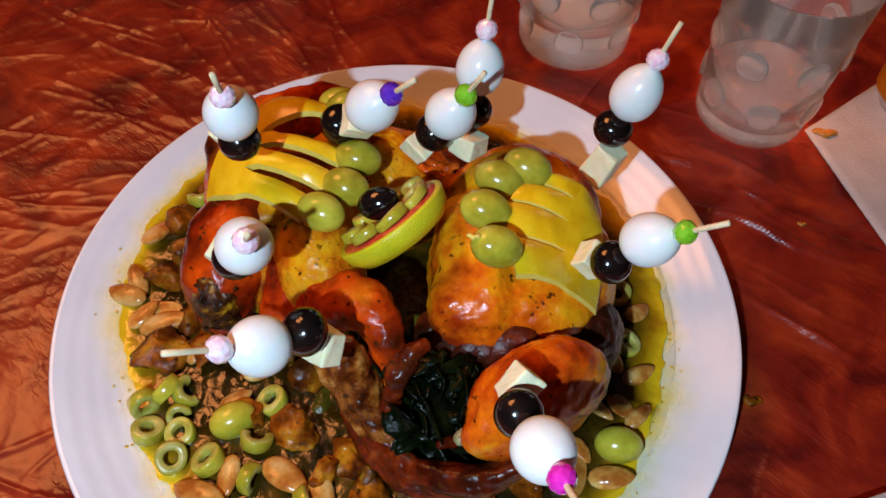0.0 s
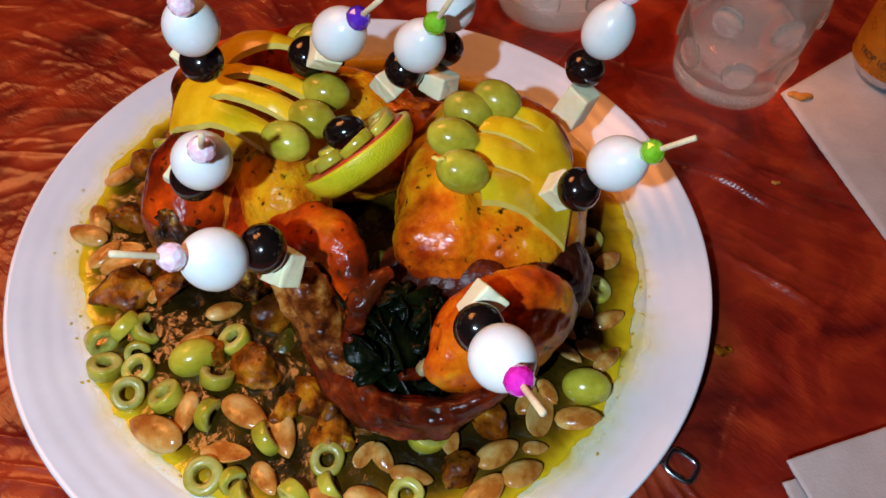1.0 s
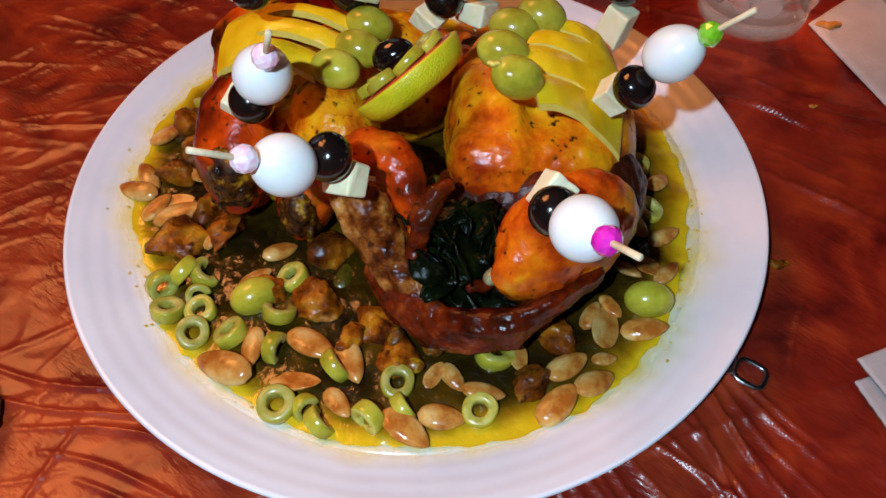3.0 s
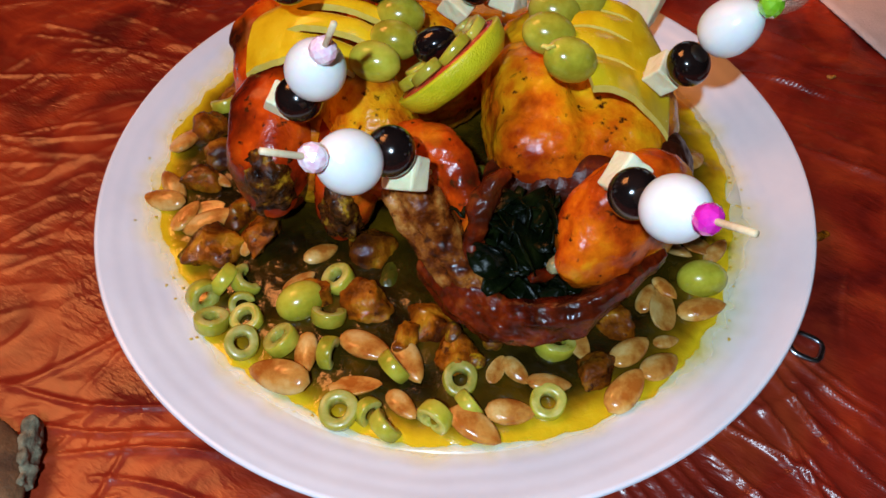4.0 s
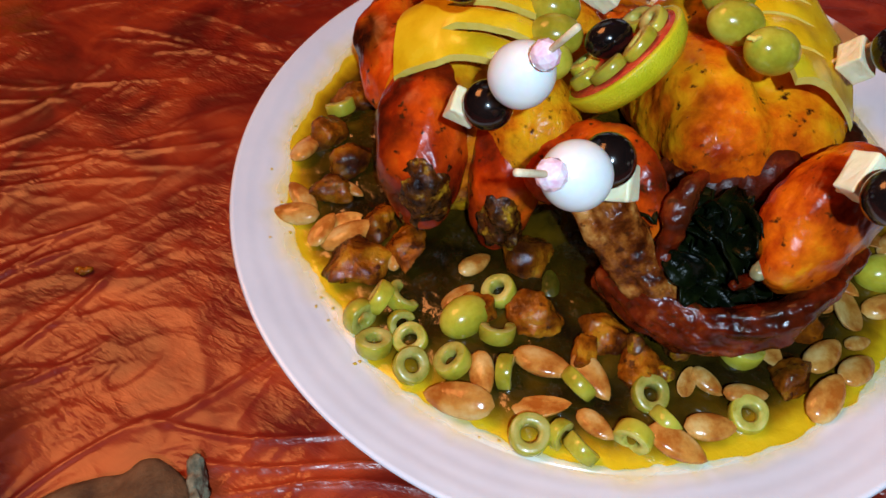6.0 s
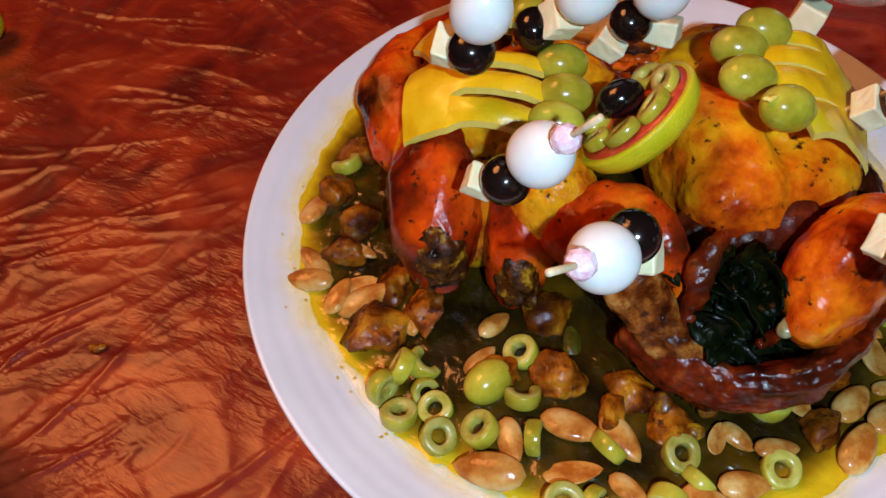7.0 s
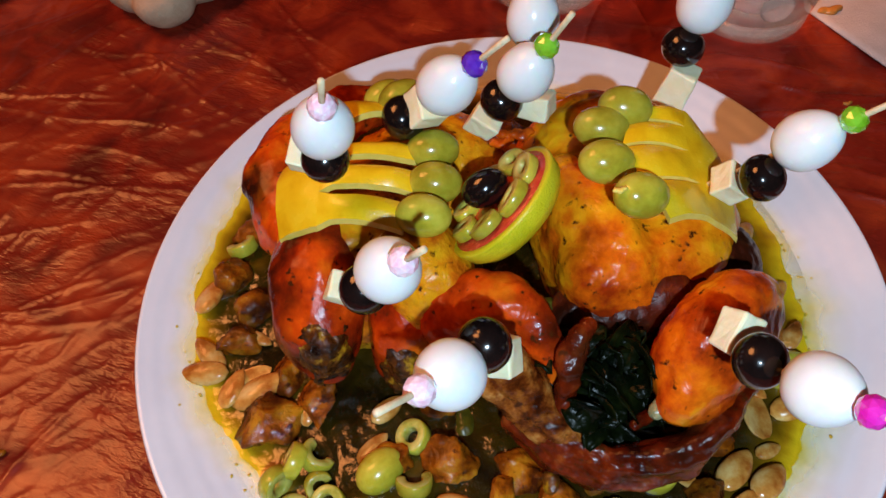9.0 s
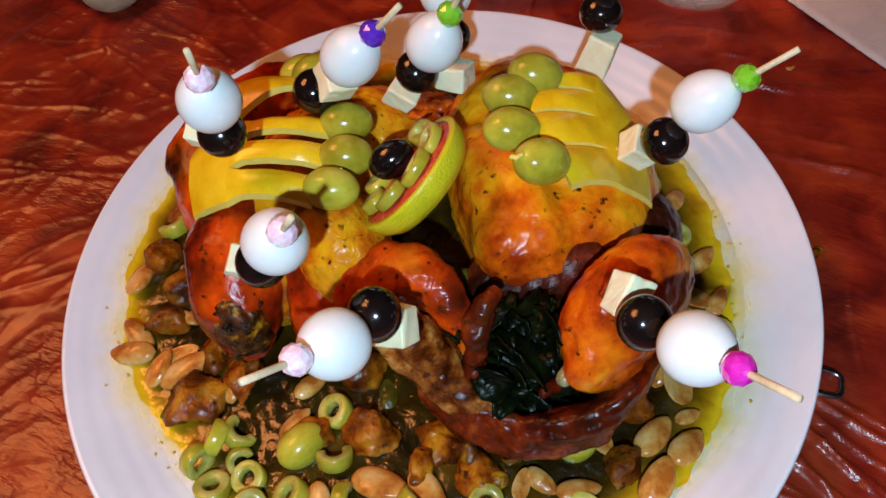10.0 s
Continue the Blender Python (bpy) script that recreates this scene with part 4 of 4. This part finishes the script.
peel_fan("yellow lemon peel cut into a fan of strips on golden chicken",
         [(0.0945, -0.0440, 0.080), (0.0965, -0.0330, 0.087), (0.0970, -0.0220, 0.092), (0.0960, -0.0110, 0.095)],
         [(0.0469, -0.0500, 0.1183), (0.0426, -0.0273, 0.1155), (0.0487, -0.0062, 0.1125), (0.0616, 0.0002, 0.1140)], 0.007, 0.40, 0.12)

# ---------- citrus slice with olive rings ----------
citrus = tagged(empty("citrus_slice", aim((-0.003, -0.0165, 0.105), (-0.60, 0.43, 0.67))), "thick red citrus slice with yellow-green rind, tilted between chickens", "citrus")
bm = bmesh.new()
lathe(bm, [(0, -0.0125), (0.017, -0.0123), (0.0225, -0.0110), (0.0262, -0.0068), (0.0277, -0.001), (0.0274, 0.0), (0.0260, 0.0002), (0.0250, 0.0001)], 64)
part("rind", bm, M_RIND, citrus, "yellow-green citrus rind")
bm = bmesh.new()
lathe(bm, [(0.0251, -0.0012), (0.0251, 0.0001), (0.020, 0.0008), (0.010, 0.0006), (0, 0.0008)], 48)
part("pulp", bm, M_PULP, citrus, "wet red citrus pulp")
base_pose = citrus.matrix_basis.copy()
for k in range(7):
    a = 2 * math.pi * k / 7 + 0.2
    bm = bmesh.new()
    ring_mesh(bm, 0.0072, 0.0026, 0.0024)
    m = base_pose @ pose(0.0172 * math.cos(a), 0.0172 * math.sin(a), 0.0030, 0, 0, math.degrees(a)) @ pose(0, 0, 0, 6, -8, 0) @ Matrix.Diagonal((0.80, 1.12, 1, 1))
    slice_ = part("olive_ring", bm, M_CUT, m=m)
    slice_.data.materials.append(M_GREEN)
    tagged(slice_, "green olive ring laid on the red citrus slice", "olive slice", "olive rings on citrus")
olive(M_BLACK, "black_olive", "black olive in the middle of the citrus slice", base_pose @ pose(0.0, 0.0, 0.008, 70, 0, 40), "black olives", 0.85)


# ---------- egg skewers ----------
def skewer(egg, d, bead, color, turn=0, chunk=(0.0150, 0.0135, 0.0105), size=1.0, long=0.0140, reach=0.0225, cheese=None, olive_at=None):
    egg, d = Vector(egg), Vector(d).normalized()
    m = aim(egg, d, turn) @ Matrix.Scale(size, 4)
    foot = -0.050
    sk = tagged(empty("egg_skewer", m), "wooden skewer with quail egg, black olive, cheese and %s bead" % color, "skewer", "egg skewers")
    bm = bmesh.new()
    lathe(bm, [(0, foot), (0.0011, foot + 0.001), (0.0012, 0.03), (0.0012, 0.0398), (0, 0.040)], 10)
    part("stick", bm, M_STICK, sk)
    bm = bmesh.new()
    prof = []
    for k in range(19):
        a = math.pi * k / 18
        prof.append((0.0117 * math.sin(a) * (1 + 0.10 * math.cos(a)) if 0 < k < 18 else 0, -long * math.cos(a)))
    lathe(bm, prof, 32)
    part("egg", bm, M_EGG, sk, "peeled white boiled quail egg")
    inside = m.inverted()
    lo = inside @ Vector(olive_at) if olive_at else Vector((0, 0, -reach))
    hi = inside @ Vector(cheese) if cheese else Vector((0, 0, -reach - 0.0140))
    bm = bmesh.new()
    olive_mesh(bm, 0.0088, 0.0098)
    part("olive", bm, M_BLACK, sk, "shiny black olive", m=Matrix.Translation(lo))
    bm = bmesh.new()
    bmesh.ops.create_cube(bm, size=1, matrix=Matrix.Diagonal((*chunk, 1)))
    for v in bm.verts:
        v.co += Vector((random.uniform(-1, 1), random.uniform(-1, 1), random.uniform(-1, 1))) * 0.0012
    bmesh.ops.subdivide_edges(bm, edges=bm.edges, cuts=3, use_grid_fill=True)
    for v in bm.verts:
        v.co += v.normal * 0.0006 * noise.noise(v.co * 300)
    ob = part("cheese", bm, M_CHEESE, sk, "pale yellow cheese cube", smooth=False, m=Matrix.Translation(hi))
    md = ob.modifiers.new("edge", "BEVEL")
    md.width, md.segments, md.limit_method = 0.0010, 2, "ANGLE"
    bm = bmesh.new()
    bmesh.ops.create_icosphere(bm, subdivisions=2, radius=0.0054, matrix=pose(0, 0, 0, 20, 10, 0) @ Matrix.Diagonal((1, 1, 0.95, 1)))
    bmesh.ops.dissolve_limit(bm, angle_limit=radians(19), verts=bm.verts, edges=bm.edges)
    part("bead", bm, bead, sk, "faceted %s plastic bead" % color, smooth=False, m=pose(0, 0, long + 0.0045))
    return sk


skewer((-0.0630, -0.0137, 0.1626), (0.089, -0.438, 0.894), M_PINK, "pink", turn=55, size=0.92, cheese=(-0.0715, 0.0035, 0.1345), olive_at=(-0.0654, -0.0055, 0.1390))
skewer((-0.0121, 0.0224, 0.1354), (0.50, -0.42, 0.76), M_VIOLET, "violet", turn=50, olive_at=(-0.0300, 0.0340, 0.1120), cheese=(-0.0205, 0.0300, 0.1190))
skewer((0.0228, 0.0295, 0.1261), (0.33, -0.33, 0.885), M_LIME, "green", turn=10, cheese=(0.0085, 0.0425, 0.0915), olive_at=(0.0150, 0.0390, 0.1040))
skewer((0.0359, 0.0600, 0.1279), (0.10, 0.30, 0.92), M_PINK, "pink", turn=70, cheese=(0.0324, 0.0410, 0.0947), olive_at=(0.0335, 0.0520, 0.1075))
skewer((0.1091, 0.0445, 0.1292), (0.27, 0.05, 0.95), M_PINK, "pink", turn=35, chunk=(0.0135, 0.0125, 0.020), long=0.0150, cheese=(0.1005, 0.0380, 0.0880), olive_at=(0.1020, 0.0430, 0.1069))
skewer((0.1021, -0.0480, 0.1363), (0.52, -0.37, 0.77), M_LIME, "green", turn=15, size=0.92, reach=0.0215, cheese=(0.0850, -0.0365, 0.1070), olive_at=(0.0900, -0.0470, 0.1190))
skewer((-0.0534, -0.0601, 0.1387), (0.27, -0.49, 0.83), M_PINK, "pink", turn=40, size=0.95, long=0.0132, chunk=(0.012, 0.011, 0.009), cheese=(-0.0700, -0.0440, 0.1120), olive_at=(-0.0628, -0.0510, 0.1181))
skewer((-0.0436, -0.0971, 0.1281), (-0.60, -0.46, 0.64), M_PINK, "pink", turn=25, size=0.97, long=0.0128, reach=0.0195, cheese=(-0.0238, -0.0842, 0.1080), olive_at=(-0.0292, -0.0862, 0.1210))
skewer((0.0565, -0.1363, 0.1373), (0.22, -0.77, 0.59), M_MAGENTA, "magenta", turn=40, size=0.92, long=0.0128, reach=0.0225, cheese=(0.0510, -0.1040, 0.1180), olive_at=(0.0500, -0.1180, 0.1250))


# ---------- drinking glasses, can, paper, bread, small bits ----------
def tumbler(x, y, r0, r1, high, floor_thick, drink, level, label):
    glass = tagged(empty("drinking_glass", pose(x, y, 0.002)), label, "glass", "drinking glasses")
    t = 0.0022
    bm = bmesh.new()
    wall = lambda z: r0 + (r1 - r0) * z / high
    lathe(bm, [(0, 0), (r0 - 0.004, 0), (r0 - 0.001, 0.0012), (r0, 0.005), (wall(high * 0.5), high * 0.5), (r1, high), (r1 - t / 2, high + 0.001), (r1 - t, high), (wall(high * 0.5) - t, high * 0.5),
               (wall(floor_thick) - t - 0.001, floor_thick + 0.004), (r0 - 0.008, floor_thick), (0, floor_thick - 0.001)], 72)
    part("tumbler", bm, M_TUMBLER, glass).visible_shadow = False
    bm = bmesh.new()
    lathe(bm, [(0, 0.001), (r0 - 0.006, 0.001), (r0 - 0.003, 0.006), (wall(floor_thick) - 0.0035, floor_thick - 0.002), (0, floor_thick - 0.003)], 64)
    part("base", bm, M_SOLID, glass, "thick glass base, its caught light painted as pale haze").visible_shadow = False
    bm = bmesh.new()
    lathe(bm, [(0, floor_thick + 0.001), (r0 - 0.010, floor_thick + 0.001), (wall(floor_thick) - 0.0045, floor_thick + 0.005), (wall(level) - 0.0035, level), (0, level - 0.0006)], 64)
    part("drink", bm, drink, glass, "shallow clear drink").visible_shadow = False
    for row, z in enumerate((0.28, 0.60)):
        for k in range(7):
            a = 2 * math.pi * (k + 0.5 * row) / 7
            bm = bmesh.new()
            zz = high * z
            m = Matrix.Translation((wall(zz) * math.cos(a), wall(zz) * math.sin(a), zz)) @ Euler((0, math.pi / 2, a)).to_matrix().to_4x4()
            bmesh.ops.create_uvsphere(bm, u_segments=20, v_segments=10, radius=1, matrix=m @ Matrix.Diagonal((0.0105, 0.0105, 0.0022, 1)))
            part("boss", bm, M_TUMBLER, glass).visible_shadow = False
    return glass


tumbler(0.112, 0.249, 0.041, 0.046, 0.095, 0.026, M_DRINK, 0.060, "clear thick-based drinking glass with a pale drink")
tumbler(0.229, 0.173, 0.037, 0.044, 0.110, 0.010, M_WATER, 0.030, "clear embossed drinking glass with a little water")

can = tagged(empty("drink_can", pose(0.350, 0.184, 0.0035)), "orange-yellow printed aluminium drink can on white paper", "can")
bm = bmesh.new()
lathe(bm, [(0, 0.004), (0.022, 0.004), (0.024, 0.0), (0.026, 0.0), (0.031, 0.008), (0.033, 0.012)], 64)
part("base", bm, M_TAB, can, "bare metal can base")
bm = bmesh.new()
lathe(bm, [(0.033, 0.012), (0.0331, 0.02), (0.0331, 0.098), (0.033, 0.100)], 64)
part("body", bm, M_CAN, can)
for word, first in (("TROPICAL", 186), ("", 250)):  # a line of dark print round the can
    for k, letter in enumerate(word or "     "):
        a = radians(first + k * 7.2)
        if not word:  # this one cannot be read
            bm = bmesh.new()
            bmesh.ops.create_cube(bm, size=1, matrix=Matrix.Diagonal((0.0030, 0.0050, 0.0002, 1)))
            ob = part("print", bm, M_INK, can, smooth=False)
        else:
            text = bpy.data.curves.new("print", "FONT")
            text.body, text.size, text.extrude, text.align_x, text.align_y = letter, 0.0066, 0.0001, "CENTER", "CENTER"
            text.materials.append(M_INK)
            ob = new("print", text)
            ob.parent = can
        ob.matrix_basis = Matrix.Translation((0.0333 * math.cos(a), 0.0333 * math.sin(a), 0.0225)) @ Euler((math.pi / 2, 0, a + math.pi / 2)).to_matrix().to_4x4()
for name, wide, out, material in (("badge_edge", 0.0135, 0.03325, M_INK), ("badge", 0.0115, 0.0335, M_PAPER)):
    bm = bmesh.new()
    rim = []
    for k in range(36):
        u, v = wide * math.cos(2 * math.pi * k / 36), wide * 1.15 * math.sin(2 * math.pi * k / 36)
        a = radians(222) + u / 0.0333
        rim.append((a, 0.052 + v))
    hub = bm.verts.new((out * math.cos(radians(222)), out * math.sin(radians(222)), 0.052))
    inner = [bm.verts.new((out * math.cos(radians(222) + (a - radians(222)) * 0.5), out * math.sin(radians(222) + (a - radians(222)) * 0.5), 0.052 + (z - 0.052) * 0.5)) for a, z in rim]
    outer = [bm.verts.new((out * math.cos(a), out * math.sin(a), z)) for a, z in rim]
    for k in range(36):
        q = (k + 1) % 36
        bm.faces.new((hub, inner[k], inner[q])), bm.faces.new((inner[k], outer[k], outer[q], inner[q]))
    part(name, bm, material, can, "white oval badge" if name == "badge" else "")
bm = bmesh.new()
lathe(bm, [(0.033, 0.100), (0.027, 0.110), (0.027, 0.113), (0.026, 0.113), (0.0255, 0.110), (0, 0.110)], 64)
part("lid", bm, M_TAB, can, "bare metal can lid")


def sheet(name, outline, z, thick, lift, label, category, group=""):
    """A soft flat sheet over an outline of four corners, with dimples and a little curl."""
    bm = bmesh.new()
    n_u = 60
    a, b, c, d = [Vector((*p, 0)) for p in outline]
    rows = []
    for i in range(n_u + 1):
        u = i / n_u
        row = []
        for j in range(n_u + 1):
            v = j / n_u
            p = a.lerp(b, u).lerp(d.lerp(c, u), v)
            quilt = 0.00035 * math.sin(p.x * 1500) * math.sin(p.y * 1500)
            p.z = z + thick + quilt + lift * (0.5 + 0.5 * noise.noise((p.x * 22, p.y * 22, z * 90)))
            row.append(bm.verts.new(p))
        rows.append(row)
    for i in range(n_u):
        for j in range(n_u):
            bm.faces.new((rows[i][j], rows[i + 1][j], rows[i + 1][j + 1], rows[i][j + 1]))
    ob = part(name, bm, M_PAPER)
    md = ob.modifiers.new("thick", "SOLIDIFY")
    md.thickness, md.offset = thick, -1
    return tagged(ob, label, category, group)


sheet("paper_towel", [(0.264, 0.156), (0.316, -0.040), (0.62, -0.02), (0.60, 0.42)], 0.001, 0.0012, 0.0006, "white embossed paper towel spread under the can", "paper towel")
sheet("napkin", [(0.199, -0.120), (0.222, -0.205), (0.36, -0.18), (0.34, -0.065)], 0.002, 0.0015, 0.006, "white quilted paper napkin, folded, on the cloth", "napkin", "folded napkins")
sheet("napkin", [(0.200, -0.112), (0.226, -0.195), (0.36, -0.17), (0.34, -0.060)], 0.0105, 0.0015, 0.006, "white quilted paper napkin lying on another", "napkin", "folded napkins")


def can_tab():
    tab = tagged(empty("can_tab", pose(0.1515, -0.1100, 0.003, 0, 6, -32)), "bent silver metal pull tab from a can", "can tab")
    def loop(name, w, h, cx, r):
        bm = bmesh.new()
        steps, pts = 28, []
        for k in range(steps):
            a = 2 * math.pi * k / steps
            c, s = math.cos(a), math.sin(a)
            pts.append(Vector((cx + w * math.copysign(abs(c) ** 0.6, c), h * math.copysign(abs(s) ** 0.6, s), 0)))
        rows = []
        for k in range(steps):
            out = (pts[k] - Vector((cx, 0, 0))).normalized()
            rows.append([bm.verts.new(pts[k] + out * r * math.cos(2 * math.pi * j / 8) + Vector((0, 0, 0.7 * r * math.sin(2 * math.pi * j / 8)))) for j in range(8)])
        for k in range(steps):
            for j in range(8):
                p, q = rows[k], rows[(k + 1) % steps]
                bm.faces.new((p[j], p[(j + 1) % 8], q[(j + 1) % 8], q[j]))
        part(name, bm, M_TAB, tab)
    loop("finger_loop", 0.0072, 0.0062, 0.004, 0.0016)
    loop("rivet_loop", 0.0050, 0.0052, -0.0085, 0.0014)


can_tab()


def bread_piece(name, blobs, material, label, crumb=None):
    def build(bm):
        for b in blobs:
            ball(bm, b[:3], b[3:6], (0, 0, b[6] if len(b) > 6 else 0))
    bread = tagged(empty(name), label, "bread", "pieces of bread")
    flesh("crust", build, material, bread, voxel=0.002, rough=0.004, size=0.03)
    if crumb:
        def cut(bm):
            rs = random.Random(8)
            (x0, y0), (x1, y1) = crumb
            for k in range(34):
                f = rs.random()
                ball(bm, (x0 + (x1 - x0) * f + rs.gauss(-0.001, 0.0009), y0 + (y1 - y0) * f, 0.003 + 0.012 * rs.random()), (0.0030, 0.0034, 0.0030), sub=2)
        flesh("crumb", cut, M_CRUMB, bread, voxel=0.0012, rough=0.004, size=0.005, label="rough torn crumb edge")


bread_piece("flat_bread", [(-0.235, -0.158, 0.008, 0.046, 0.036, 0.0085, 20), (-0.206, -0.150, 0.009, 0.018, 0.034, 0.0085, 10), (-0.262, -0.172, 0.008, 0.04, 0.035, 0.0085, 30)],
            M_BREAD, "torn piece of brown flat bread with rough edge", ((-0.190, -0.120), (-0.187, -0.170)))
bread_piece("bread_piece", [(-0.155, 0.302, 0.016, 0.022, 0.022, 0.018), (-0.130, 0.322, 0.018, 0.028, 0.022, 0.018), (-0.170, 0.33, 0.018, 0.028, 0.03, 0.018)], M_PALE, "torn pale bread chunk on the cloth")
bread_piece("bread_piece", [(-0.325, 0.385, 0.016, 0.05, 0.03, 0.018), (-0.275, 0.40, 0.016, 0.04, 0.026, 0.018)], M_PALE, "torn pale bread chunk on the cloth")

bowl = tagged(empty("dark_cup", pose(-0.327, -0.075, 0.002)), "dark glazed round cup on the red cloth", "cup")
bm = bmesh.new()
lathe(bm, [(0, 0), (0.03, 0), (0.036, 0.004), (0.042, 0.02), (0.043, 0.05), (0.0425, 0.052), (0.040, 0.05), (0.038, 0.02), (0.03, 0.006), (0, 0.006)], 48)
part("body", bm, M_BOWL, bowl)


def bit(x, y, z, r, material, name, label, category, group):
    ob = flesh(name, lambda bm: [ball(bm, (x + dx * r, y + dy * r, z), (r, r * 0.7, r * 0.6), sub=2) for dx, dy in ((0, 0), (1, 0.4), (-0.8, 0.6))], material, None, voxel=r * 0.2, rough=r * 0.6, size=r)
    return tagged(ob, label, category, group)


bit(0.243, 0.074, 0.0012, 0.0017, M_ALMOND, "food_crumb", "small yellow food crumb on the cloth", "crumb", "crumbs")
bit(-0.254, -0.013, 0.002, 0.0026, M_MEAT, "food_crumb", "small dark food crumb on the cloth", "crumb", "crumbs")
bit(0.186, -0.049, 0.002, 0.0035, M_MEAT, "food_crumb", "brown food scrap beside the platter", "crumb", "crumbs")
bit(0.276, 0.151, 0.0045, 0.0046, M_ALMOND, "food_crumb", "yellow food scrap on the paper towel", "crumb", "crumbs")


for x, y, z in ((0.0165, 0.0330, 0.0870), (0.0215, 0.0300, 0.0880), (0.0260, 0.0420, 0.0900), (0.0120, 0.0300, 0.0860)):
    bit(x, y, z, 0.0034, M_THIGH, "vegetable_scrap", "small cooked orange vegetable scrap on the chicken", "vegetable", "orange scraps")
bit(0.0333, -0.0455, 0.1302, 0.0016, M_PITH, "pith_end", "torn yellow pith end poking out of an olive", "lemon peel", "")

lime = tagged(empty("lime", pose(-0.346, 0.247, 0.0165)), "small yellow-green lime lying on the cloth", "lime")
bm = bmesh.new()
ball(bm, (0, 0, 0), (0.0155, 0.0155, 0.0155), sub=4)
part("fruit", bm, M_RIND, lime)
bm = bmesh.new()
lathe(bm, [(0, 0.0172), (0.0014, 0.0170), (0.0022, 0.0158), (0.0024, 0.0148)], 12)
part("stem_end", bm, M_STICK, lime, "dry brown stem end")


def rim_spots():
    rs = random.Random(21)
    bm = bmesh.new()
    for k in range(44):
        a = rs.choice((rs.gauss(-0.35, 0.16), rs.gauss(3.3, 0.25), rs.uniform(0, 6.28)))
        r = min(0.172, shore_radius(a) + abs(rs.gauss(0.001, 0.004)))
        z = dish_height(r * math.cos(a), r * math.sin(a)) + 0.0001
        s = rs.uniform(0.0004, 0.0010)
        ball(bm, (r * math.cos(a), r * math.sin(a), z), (s * 1.4, s, s * 0.3), (0, 0, rs.uniform(0, 180)), 1)
    tagged(part("gravy_spots", bm, M_SPOT), "yellow gravy drops splashed on the white rim", "gravy", kind="stuff")


rim_spots()
